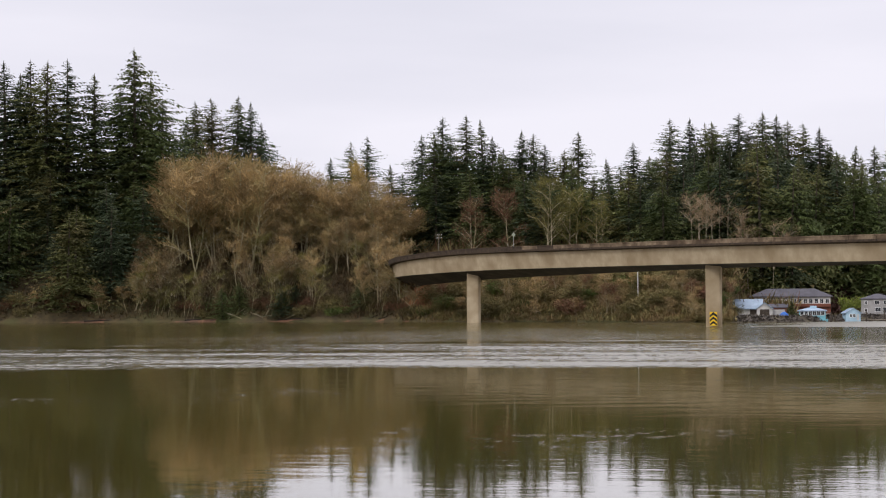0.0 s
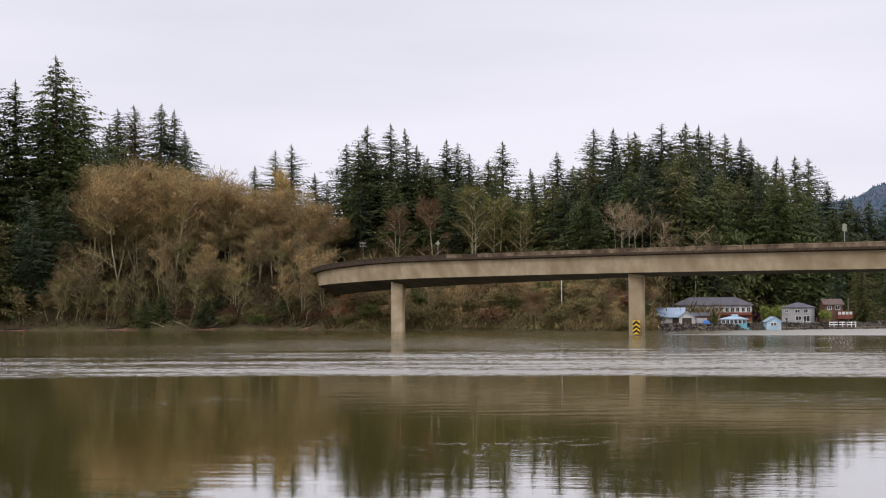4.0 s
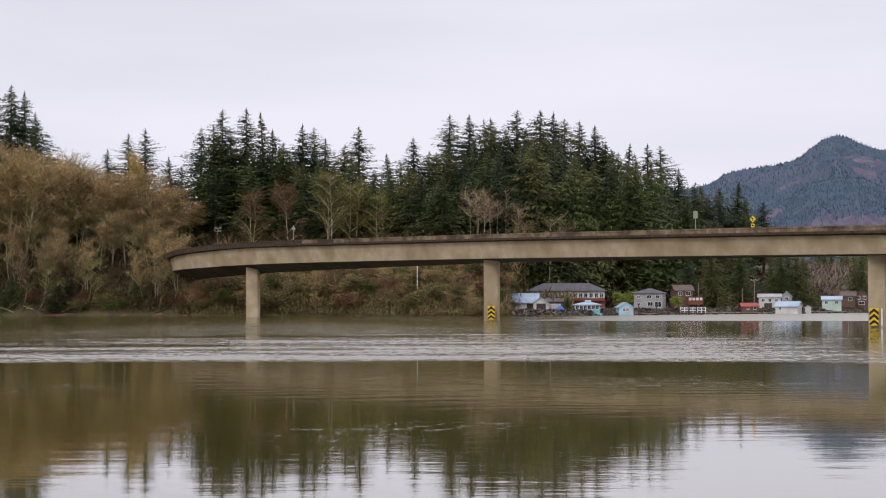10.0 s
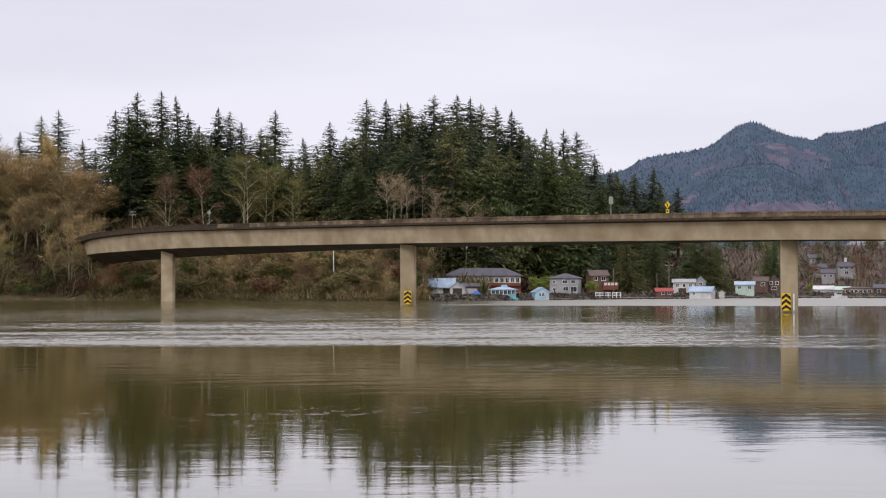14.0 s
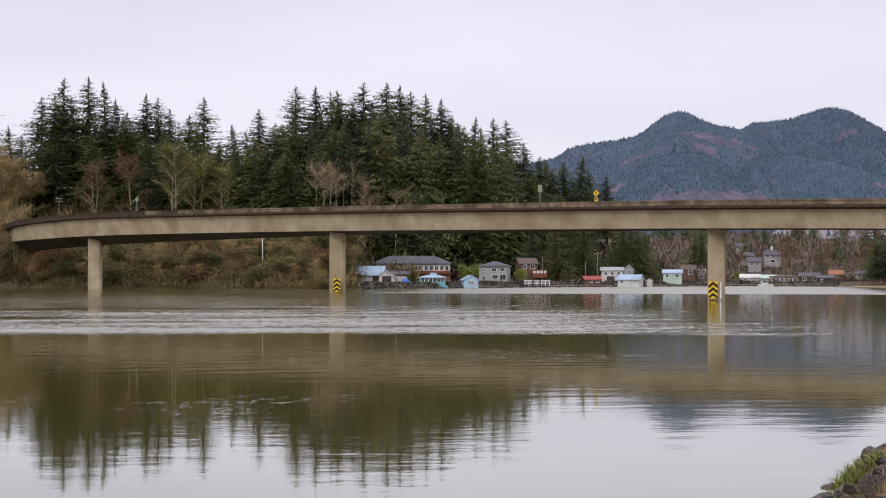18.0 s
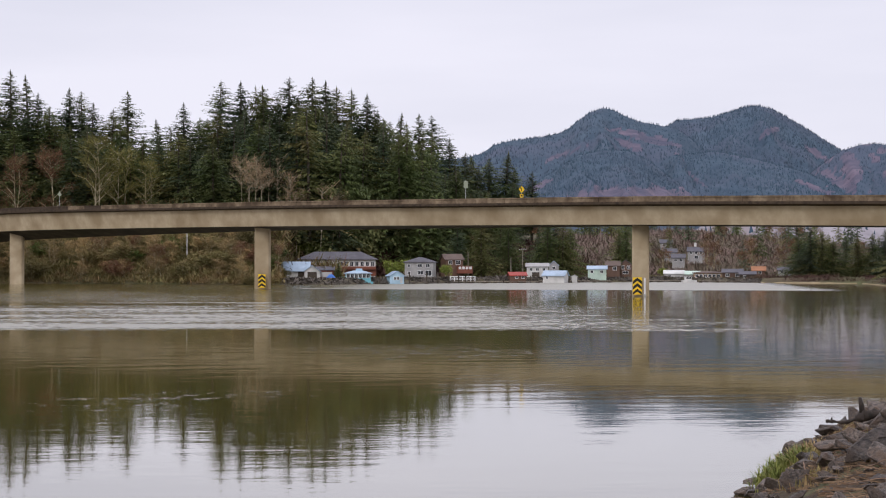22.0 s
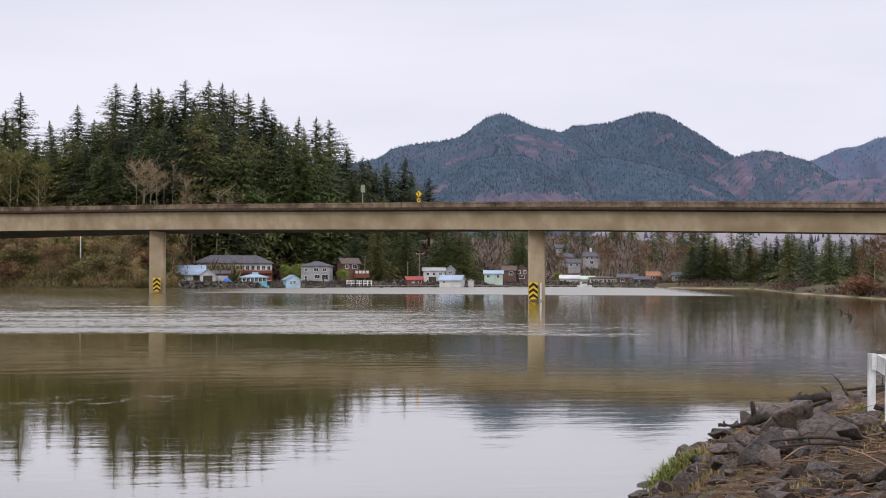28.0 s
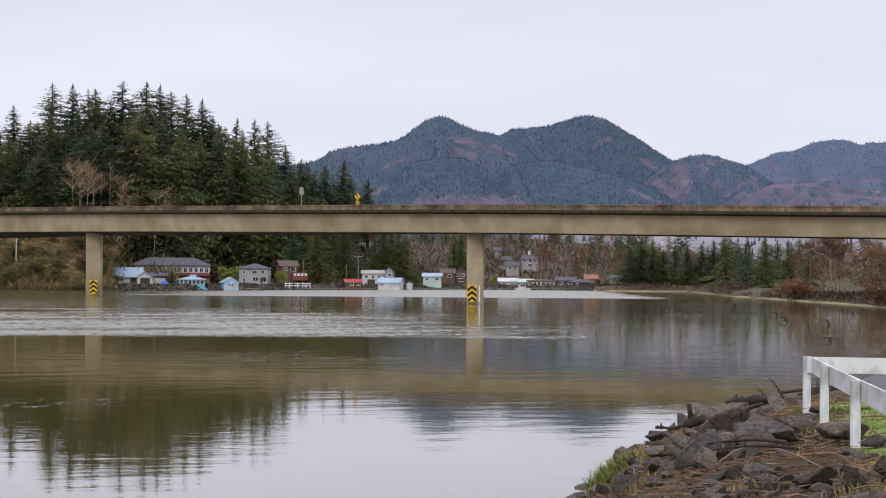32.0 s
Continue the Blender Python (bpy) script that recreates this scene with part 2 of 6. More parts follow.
M_ALDER = surface("mossy_alder_bark", (0.24, 0.205, 0.125), (0.48, 0.42, 0.29), 0.8, 0.9, (0.21, 0.20, 0.075), 0.3)
M_PALEBARK = surface("pale_alder_bark", (0.30, 0.25, 0.17), (0.50, 0.43, 0.32), 0.8, 0.9, (0.30, 0.26, 0.17), 0.3)
M_TWIG = surface("alder_twigs", (0.22, 0.1496, 0.066), (0.4235, 0.297, 0.1375), 0.3, 0.9, (0.2475, 0.22, 0.0858), 0.3, 0, 0, vary=0.2, island=0.3, thin=0.2)
M_DARKTWIG = surface("damp_brown_twigs", (0.09775, 0.0667, 0.0322), (0.2185, 0.1495, 0.0713), 0.3, 0.9, (0.1265, 0.115, 0.0414), 0.3, 0, 0, vary=0.2, island=0.3, thin=0.15)
M_MOSSTWIG = surface("mossy_olive_twigs", (0.105, 0.096, 0.028), (0.215, 0.195, 0.056), 0.3, 0.9, (0.20, 0.16, 0.06), 0.3, 0, 0, vary=0.2, island=0.3, thin=0.2)
M_TWIG_RED = surface("red_brown_twigs", (0.115, 0.056, 0.032), (0.215, 0.112, 0.062), 0.3, 0.9, (0.17, 0.12, 0.058), 0.3, 0, 0, vary=0.22, island=0.3, thin=0.2)
M_GOLD = surface("straw_gold_twigs", (0.30, 0.205, 0.062), (0.50, 0.36, 0.12), 0.3, 0.9, (0.30, 0.24, 0.08), 0.3, 0, 0, island=0.3, thin=0.2)
M_PALETWIG = surface("pale_tan_twigs", (0.24, 0.165, 0.095), (0.42, 0.30, 0.185), 0.3, 0.9, None, 0.3, 0, 0, vary=0.15, island=0.3, thin=0.2)
M_BUSH = surface("olive_scrub_leaves", (0.105, 0.090, 0.034), (0.215, 0.185, 0.072), 0.6, 0.85, (0.19, 0.13, 0.06), 0.3, 0, 0, vary=0.35, island=0.35, thin=0.25)
M_BUSH_GREEN = surface("green_shrub_leaves", (0.055, 0.08, 0.02), (0.13, 0.165, 0.04), 0.6, 0.8, None, 0.3, 0, 0, vary=0.3, island=0.35, thin=0.25)
# the haze over the mountains is put into this bluish base colour
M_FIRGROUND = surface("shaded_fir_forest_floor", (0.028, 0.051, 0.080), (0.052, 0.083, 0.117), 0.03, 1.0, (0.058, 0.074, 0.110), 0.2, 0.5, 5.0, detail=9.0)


def logged_patches(m, c1, c2):
    """Lays logged ground over a forest material where the hill's own mask says so, with ragged edges."""
    n, l = m.node_tree.nodes, m.node_tree.links
    b = n["Principled BSDF"]
    old = b.inputs["Base Color"].links[0].from_socket
    at, co, tx, rp, ad, mr, mx = (n.new("ShaderNode" + k) for k in ("Attribute", "TexCoord", "TexNoise", "ValToRGB", "Math", "MapRange", "Mix"))
    at.attribute_name = "logged"
    tx.inputs["Scale"].default_value, tx.inputs["Detail"].default_value = 0.022, 8.0
    rp.color_ramp.elements[0].position, rp.color_ramp.elements[1].position = 0.35, 0.68
    rp.color_ramp.elements[0].color, rp.color_ramp.elements[1].color = (*c1, 1), (*c2, 1)
    l.new(co.outputs["Object"], tx.inputs["Vector"])
    l.new(tx.outputs["Fac"], rp.inputs[0])
    ad.operation = "ADD"
    l.new(at.outputs["Fac"], ad.inputs[0])
    l.new(tx.outputs["Fac"], ad.inputs[1])
    mr.inputs["From Min"].default_value, mr.inputs["From Max"].default_value = 0.78, 1.25
    l.new(ad.outputs[0], mr.inputs["Value"])
    mx.data_type = "RGBA"
    l.new(mr.outputs[0], mx.inputs[0])
    l.new(old, mx.inputs[6])
    l.new(rp.outputs[0], mx.inputs[7])
    l.new(mx.outputs[2], b.inputs["Base Color"])


# distance haze is mixed into the forest, ridge and logged-ground colours below
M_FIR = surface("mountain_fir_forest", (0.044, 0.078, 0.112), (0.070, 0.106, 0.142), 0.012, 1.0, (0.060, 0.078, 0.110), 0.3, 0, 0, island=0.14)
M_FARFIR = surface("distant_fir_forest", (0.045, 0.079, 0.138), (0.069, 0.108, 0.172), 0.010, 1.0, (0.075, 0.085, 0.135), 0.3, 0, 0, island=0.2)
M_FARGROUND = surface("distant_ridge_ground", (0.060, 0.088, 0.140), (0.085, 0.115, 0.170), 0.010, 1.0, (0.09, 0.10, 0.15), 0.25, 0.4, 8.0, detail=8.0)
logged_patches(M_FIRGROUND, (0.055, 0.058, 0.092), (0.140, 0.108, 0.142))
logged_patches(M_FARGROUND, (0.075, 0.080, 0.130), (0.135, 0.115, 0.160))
# mist as colour: the wooded slope is simply given a paler grey
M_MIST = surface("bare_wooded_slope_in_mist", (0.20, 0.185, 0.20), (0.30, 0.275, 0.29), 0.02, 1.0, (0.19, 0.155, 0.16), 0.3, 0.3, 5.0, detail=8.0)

# ---------------------------------------------------------------- ground, river
SHORE_AZ = (-60, -35, -27, -23.6, -20, -16.4, -13.5, -11, -9, -7, -4.4, -1.6, 2.2, 5.9, 8.2, 9.0, 9.6, 11.4, 14.3, 17, 22, 40)
SHORE_D = (640, 639, 621, 610, 580, 560, 532, 528, 530, 548, 572, 592, 612, 590, 585, 520, 478, 420, 346, 300, 260, 240)
# rise behind the shore by bearing: flat strip, slope, top height, slow rise beyond
LAND_AZ = (-60, -36, -25, -22, -19, -14, -10.9, -10.6, -5, -2, 0, 3, 6, 9, 14, 22)
LAND_FLAT = (3, 3, 3, 3, 4, 5, 8, 62, 62, 60, 110, 150, 170, 150, 160, 200)
LAND_SLOPE = (0.9, 0.9, 0.85, 0.62, 0.55, 0.5, 0.5, 0.5, 0.5, 0.42, 0.3, 0.22, 0.15, 0.08, 0.02, 0.02)
LAND_TOP = (62, 62, 50, 34, 36, 36, 36, 38, 34, 16, 15, 22, 16, 8, 3, 3)
BANK = [(-400, -300), (-60, -30), (-20, 6), (-1.6, 22), (1.6, 36), (3.9, 47), (4.6, 52.8), (5.9, 59), (7.3, 63.2), (9.2, 66), (11.5, 66.3), (15, 64), (21, 62), (40, 62), (400, 50)]
LAWN = 3.98


def bank_distance(x, y):
    """Signed distance from the near waterline; positive on the near land."""
    best, side = 1e9, 1.0
    for (x0, y0), (x1, y1) in zip(BANK, BANK[1:]):
        ex, ey = x1 - x0, y1 - y0
        t = max(0.0, min(1.0, ((x - x0) * ex + (y - y0) * ey) / (ex * ex + ey * ey)))
        dx, dy = x - x0 - t * ex, y - y0 - t * ey
        dd = math.hypot(dx, dy)
        if dd < best - 1e-9:
            best, side = dd, ex * dy - ey * dx
    return -best if side > 0 else best


def far_ground(az, dist):
    r = dist - float(np.interp(az, SHORE_AZ, SHORE_D))
    flat = float(np.interp(az, LAND_AZ, LAND_FLAT))
    slope, top = float(np.interp(az, LAND_AZ, LAND_SLOPE)), float(np.interp(az, LAND_AZ, LAND_TOP))
    if r < 0:
        return max(-4.0, r * 0.3)
    rate = float(np.interp(az, (3, 6), (0.35, 0.09)))
    z = min(r * rate, 1.6)
    if r > flat:
        z += top * (1 - math.exp(-slope * (r - flat) / top))
    return z + 0.012 * max(0.0, r - 150)


def ground_z(x, y):
    d = math.hypot(x, y)
    az = math.degrees(math.atan2(x, y))
    if d < 130:
        s = bank_distance(x, y)
        if s < 0:
            return max(-4.0, s * 0.45)
        u = max(0.0, min(1.0, (x - 0.15 * (y - 45) - 11) / 4))
        top = LAWN - max(0.0, min(2.2, (y - 37) * 0.05)) * (1 - u * u * (3 - 2 * u))
        soft = 3.0 + 2.4 * max(0.0, min(1.0, (y - 36) / 12))
        return top * min(1.0, (1 - math.exp(-s / soft)) / (1 - math.exp(-7.2 / soft if y < 36 else -8.5 / soft)))
    if abs(az) > 60:
        return -4.0 if y > 90 else LAWN if bank_distance(x, y) > 7 else -4.0
    z = far_ground(az, d)
    if z > 0.5:
        z += 1.6 * noise.noise((x * 0.03, y * 0.03, 0.3)) * min(1, z / 6)
    return z


def build_ground():
    azs = [-180, -150, -120, -100, -85, -75, -68, -60] + [-56, -52, -48, -44, -41] + list(np.arange(-38, 24.01, 0.4)) + [26, 29, 32, 36, 40, 45, 52, 60, 68, 75, 85, 100, 120, 150]
    ds = [2, 8, 14, 20, 25] + list(np.arange(28, 86, 2.0)) + [90, 97, 105, 115, 129, 150, 190, 230] + list(np.arange(250, 700, 8.0)) + list(np.geomspace(705, 4900, 40))
    g = Geo()
    g.v = [(0, 0, LAWN)]
    for d in ds:
        for a in azs:
            p = polar(a, d)
            g.v.append((p.x, p.y, ground_z(p.x, p.y)))
    n = len(azs)
    for k in range(n):
        g.f.append((0, 1 + (k + 1) % n, 1 + k))
    for i in range(len(ds) - 1):
        for k in range(n):
            k2 = (k + 1) % n
            g.f.append((1 + i * n + k, 1 + i * n + k2, 1 + (i + 1) * n + k2, 1 + (i + 1) * n + k))
    tagged(part("ground", g, M_GROUND, smooth=True), "brown wooded river banks and grassy near shore", "ground", kind="structure")


build_ground()
gw = Geo()
gw.add([(-4000, -4000, 0), (4000, -4000, 0), (4000, 4000, 0), (-4000, 4000, 0)], [(0, 1, 2, 3)])
tagged(part("water", gw, M_WATER), "calm olive river with a breeze-ruffled belt", "river", kind="structure")

# ---------------------------------------------------------------- mountains
def build_hill(name, label, azs, els, dist, depth, ground, trees, tree_label, count, size, cuts=(), density=1.0, step=0.09, rows=44, seed=1):
    """A ridge with its front slope, its back and the forest on it. cuts: logged ellipses (bearing, elevation, half width, half height, slope)."""
    r = random.Random(seed)
    a0, a1 = azs[0], azs[-1]

    def point(a, f):
        top = math.tan(radians(float(np.interp(a, azs, els)))) * dist + EYE
        fold = noise.fractal((a * 0.7 + seed, f * 1.4, 1.7 * seed), 1.0, 2.0, 4)
        gully = abs(noise.noise((a * 0.8 + 0.9 * f, f * 0.8, 4.2 + seed)))
        bump_z = (1 - f) * f * 4
        z = top * (f ** 0.85 + 0.13 * fold * bump_z - 0.20 * gully * bump_z)
        p = polar(a, dist - depth * (1 - f))
        return Vector((p.x, p.y, z))

    def bare_at(a, el, loose=0.0):
        wild = noise.noise((a * 2.6, el * 4.5, seed)) + 0.5 * noise.noise((a * 9.0, el * 14.0, seed))
        if any(((a - c[0]) / c[2]) ** 2 + ((el - c[1] - c[4] * (a - c[0])) / c[3]) ** 2 < 1 + 0.9 * wild + loose for c in cuts):
            return True
        return density < 1 and wild * 0.5 + 0.5 + 0.3 * loose > density

    g = Geo()
    logged = []
    na = int((a1 - a0) / step) + 1
    for j in range(rows + 1):
        for i in range(na):
            a = a0 + (a1 - a0) * i / (na - 1)
            q = point(a, j / rows)
            g.v.append((q.x, q.y, q.z - (6 if j == 0 else 0)))
            logged.append(1 if bare_at(a, math.degrees(math.atan2(q.z - EYE, math.hypot(q.x, q.y)))) else 0)
    for k, drop in ((0.12, 0.8), (0.4, 0.0)):
        for i in range(na):
            a = a0 + (a1 - a0) * i / (na - 1)
            q = polar(a, dist + depth * k)
            g.v.append((q.x, q.y, point(a, 1.0).z * drop - 6))
            logged.append(0)
    for j in range(rows + 2):
        for i in range(na - 1):
            q = j * na + i
            g.f.append((q, q + 1, q + na + 1, q + na))
    ob = part(name, g, ground, smooth=True)
    mask = ob.data.attributes.new("logged", "FLOAT", "POINT")
    mask.data.foreach_set("value", [float(k) for k in logged])
    tagged(ob, label, "mountain", kind="structure")
    g = Geo()
    for _ in range(count):
        a, f = r.uniform(a0, a1), r.random() ** 0.75
        if r.random() < 0.05:
            f = 1.0
        q = point(a, f)
        el = math.degrees(math.atan2(q.z - EYE, math.hypot(q.x, q.y)))
        if bare_at(a, el, r.uniform(-0.7, 0.1)):
            continue
        h = 0.66 * size * r.uniform(0.5, 1.25)
        w, t = h * r.uniform(0.20, 0.32), r.uniform(0, 2)
        k = len(g.v)
        g.v += [(q.x + w * math.cos(t + m), q.y + w * math.sin(t + m), q.z - 1.0) for m in (0, 2.09, 4.19)] + [(q.x, q.y, q.z + h)]
        g.f += [(k, k + 1, k + 3), (k + 1, k + 2, k + 3), (k + 2, k, k + 3)]
    tagged(part("mountain_forest", g, trees), tree_label, "forest", kind="stuff")
    return point


FIRS = "fir forest covering the mountain side, tinted blue for haze"
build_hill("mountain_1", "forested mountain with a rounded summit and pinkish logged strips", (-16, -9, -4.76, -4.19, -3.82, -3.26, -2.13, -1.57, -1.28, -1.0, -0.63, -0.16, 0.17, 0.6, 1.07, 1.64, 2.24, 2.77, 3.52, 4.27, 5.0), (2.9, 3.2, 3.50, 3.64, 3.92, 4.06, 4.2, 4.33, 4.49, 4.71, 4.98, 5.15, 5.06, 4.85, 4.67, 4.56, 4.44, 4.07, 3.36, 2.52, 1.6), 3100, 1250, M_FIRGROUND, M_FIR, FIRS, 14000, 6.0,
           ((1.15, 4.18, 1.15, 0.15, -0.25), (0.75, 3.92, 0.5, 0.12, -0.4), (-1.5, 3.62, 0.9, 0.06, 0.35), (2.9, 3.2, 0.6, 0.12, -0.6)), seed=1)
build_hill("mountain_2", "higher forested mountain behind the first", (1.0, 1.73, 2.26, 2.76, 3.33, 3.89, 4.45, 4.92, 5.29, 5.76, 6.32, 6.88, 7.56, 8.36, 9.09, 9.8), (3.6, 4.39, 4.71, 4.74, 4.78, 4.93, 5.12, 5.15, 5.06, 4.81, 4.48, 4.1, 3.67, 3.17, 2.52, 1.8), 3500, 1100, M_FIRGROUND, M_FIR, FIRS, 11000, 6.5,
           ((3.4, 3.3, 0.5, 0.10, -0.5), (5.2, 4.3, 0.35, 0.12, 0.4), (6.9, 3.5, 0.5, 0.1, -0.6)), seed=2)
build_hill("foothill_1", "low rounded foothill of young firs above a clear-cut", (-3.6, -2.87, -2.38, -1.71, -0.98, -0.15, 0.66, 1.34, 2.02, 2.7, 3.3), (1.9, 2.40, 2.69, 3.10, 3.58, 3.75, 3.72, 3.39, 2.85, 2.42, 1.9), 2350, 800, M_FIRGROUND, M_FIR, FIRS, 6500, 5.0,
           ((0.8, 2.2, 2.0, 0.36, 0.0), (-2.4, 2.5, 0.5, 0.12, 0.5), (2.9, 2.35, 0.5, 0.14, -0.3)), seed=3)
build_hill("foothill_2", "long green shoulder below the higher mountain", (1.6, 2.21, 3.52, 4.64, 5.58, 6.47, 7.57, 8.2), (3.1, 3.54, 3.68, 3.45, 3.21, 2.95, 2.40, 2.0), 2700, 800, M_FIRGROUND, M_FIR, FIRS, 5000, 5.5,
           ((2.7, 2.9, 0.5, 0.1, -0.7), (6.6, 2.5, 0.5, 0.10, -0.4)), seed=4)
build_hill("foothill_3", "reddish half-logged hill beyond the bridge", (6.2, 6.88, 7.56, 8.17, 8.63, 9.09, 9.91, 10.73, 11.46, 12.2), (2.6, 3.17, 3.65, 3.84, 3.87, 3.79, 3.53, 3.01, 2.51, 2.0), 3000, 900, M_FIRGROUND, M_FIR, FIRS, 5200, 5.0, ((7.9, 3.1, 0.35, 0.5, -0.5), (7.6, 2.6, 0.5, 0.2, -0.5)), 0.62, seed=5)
build_hill("far_mountain", "distant forested ridge tinted blue for haze", (8.2, 9.09, 10.08, 10.6, 11.0, 11.49, 12.12, 12.71, 13.1, 13.4, 13.65, 13.9, 14.3, 15.2, 17, 22), (3.0, 3.35, 3.54, 3.76, 3.94, 3.97, 4.24, 4.32, 4.33, 4.25, 4.14, 4.22, 4.22, 4.3, 4.0, 3.6), 4500, 1000, M_FARGROUND, M_FARFIR, "forest on the distant ridge tinted blue for haze", 6000, 7.0, ((10.9, 3.5, 0.25, 0.2, -0.8), (13.0, 3.0, 1.6, 0.10, 0.0)), seed=6)
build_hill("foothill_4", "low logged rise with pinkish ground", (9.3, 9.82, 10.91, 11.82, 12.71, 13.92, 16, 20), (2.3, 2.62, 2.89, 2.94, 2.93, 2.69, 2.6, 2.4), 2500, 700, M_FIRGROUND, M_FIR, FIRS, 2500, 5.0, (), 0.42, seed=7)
build_hill("foothill_5", "brown wooded slope behind the point, coloured pale for mist", (2.6, 4.0, 6.0, 8.0, 10.0, 12.0, 14.0, 17.0, 21.0), (0.9, 1.9, 2.2, 2.15, 2.1, 2.2, 2.15, 2.1, 2.0), 1500, 350, M_MIST, M_FIR, FIRS, 700, 9.0, (), 0.45, 0.3, 14, 8)

# ---------------------------------------------------------------- bridge
P1 = Vector((-182.0, 517.0))
AXIS = Vector((0.74457, -0.66755))
SPAN = 126.6
ARC_S, ARC_R = -32.0, 75.0
DECK_S = (-140, -45, -20, 10, 71, 135, 258, 346, 480, 690)
DECK_TOP = (17.5, 22.1, 23.3, 23.5, 22.7, 21.95, 19.85, 17.7, 14.4, 6.5)
DECK_LOW = (14.6, 15.5, 16.2, 16.55, 16.3, 15.85, 14.3, 12.5, 9.6, 3.0)


def axis_at(s):
    """Place and near-side normal of the bridge's centre line, s metres from the pier by the far bank."""
    if s >= ARC_S:
        p = P1 + AXIS * s
        return p, Vector((AXIS.y, -AXIS.x))
    p0 = P1 + AXIS * ARC_S
    th = (ARC_S - s) / ARC_R
    d = -AXIS
    right = Vector((d.y, -d.x))
    p = p0 + d * (ARC_R * math.sin(th)) + right * (ARC_R * (1 - math.cos(th)))
    d2 = d * math.cos(th) + right * math.sin(th)
    return p, Vector((-d2.y, d2.x))


def smooth_interp(s, xs, ys):
    return sum(float(np.interp(s + k, xs, ys)) for k in (-24, -16, -8, 0, 8, 16, 24)) / 7


def deck_z(s):
    return smooth_interp(s, DECK_S, DECK_TOP), smooth_interp(s, DECK_S, DECK_LOW)


def sweep(ss, profile):
    """A closed profile, rows of (offset towards the near side, z) as a function of s, swept along the axis."""
    g = Geo()
    n = 0
    for s in ss:
        p, nrm = axis_at(s)
        pr = profile(s)
        n = len(pr)
        for o, z in pr:
            q = p + nrm * o
            g.v.append((q.x, q.y, z))
    for i in range(len(ss) - 1):
        for k in range(n):
            k2 = (k + 1) % n
            g.f.append((i * n + k, (i + 1) * n + k, (i + 1) * n + k2, i * n + k2))
    g.f.append(tuple(range(n)))
    g.f.append(tuple((len(ss) - 1) * n + k for k in range(n))[::-1])
    return g


def crossfall(s):
    """How far the inner edge of the soffit lies below the outer one."""
    return float(np.interp(s, (-60, 0, 126, 250), (3.4, 2.6, 0.9, 0.15)))


bridge = thing("bridge", "long curved concrete box girder road bridge on slender piers", "bridge", Matrix.Translation((P1.x, P1.y, 0)))
bridge.matrix_basis = Matrix.Identity(4)
SS = [ARC_S - 5 * k for k in range(22, 0, -1)] + [ARC_S + 9 * k for k in range(0, 79)]
part("soffit", sweep(SS, lambda s: [(-3.55, deck_z(s)[1] - crossfall(s) - 0.06), (3.55, deck_z(s)[1] - 0.06), (3.55, deck_z(s)[1] + 0.3), (-3.55, deck_z(s)[1] + 0.3)]), M_SOFFIT, bridge, "underside coloured dark for shade")
part("girder", sweep(SS, lambda s: [(-3.6, deck_z(s)[1] - crossfall(s)), (3.6, deck_z(s)[1]), (4.3, deck_z(s)[0] - 1.75), (-4.3, deck_z(s)[0] - 1.75)]), M_CONCRETE, bridge)
# dark colour draws the shadow line below the parapets
part("deck_slab", sweep(SS, lambda s: [(-5.6, deck_z(s)[0] - 1.55), (-4.2, deck_z(s)[0] - 1.9), (4.2, deck_z(s)[0] - 1.9), (5.6, deck_z(s)[0] - 1.55), (5.6, deck_z(s)[0] - 1.05), (-5.6, deck_z(s)[0] - 1.05)]), M_PARAPET_DARK, bridge, "deck edge coloured dark as overhang shadow")
for side in (1, -1):
    for s0, s1 in zip(SS, SS[1:]):
        mid = [s0 + 0.07, (s0 + s1) / 2, s1 - 0.07]
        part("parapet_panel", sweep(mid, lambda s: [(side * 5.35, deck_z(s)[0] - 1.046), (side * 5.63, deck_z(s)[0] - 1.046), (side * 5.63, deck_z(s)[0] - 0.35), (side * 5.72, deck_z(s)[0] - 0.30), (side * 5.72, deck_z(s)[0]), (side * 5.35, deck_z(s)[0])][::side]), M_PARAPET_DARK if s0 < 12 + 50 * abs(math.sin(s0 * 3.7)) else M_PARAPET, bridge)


def prism(g, outline, z0, z1):
    n = len(outline)
    g.add([(x, y, z) for z in (z0, z1) for x, y in outline], [tuple(range(n))[::-1], tuple(range(n, 2 * n))] + [(k, (k + 1) % n, n + (k + 1) % n, n + k) for k in range(n)])


def pier(s, w, d):
    p, _ = axis_at(s)
    top = deck_z(s)[1]
    g = Geo()
    c = 0.28
    prism(g, [(p.x + x, p.y + y) for x, y in ((-w / 2 + c, -d / 2), (w / 2 - c, -d / 2), (w / 2, -d / 2 + c), (w / 2, d / 2 - c), (w / 2 - c, d / 2), (-w / 2 + c, d / 2), (-w / 2, d / 2 - c), (-w / 2, -d / 2 + c))], -5, top + 0.05)
    part("pier", g, M_CONCRETE, bridge)


for k, w in ((0, 4.05), (1, 3.85), (2, 3.4), (3, 3.4), (4, 3.4)):
    pier(k * SPAN, w, 2.4)

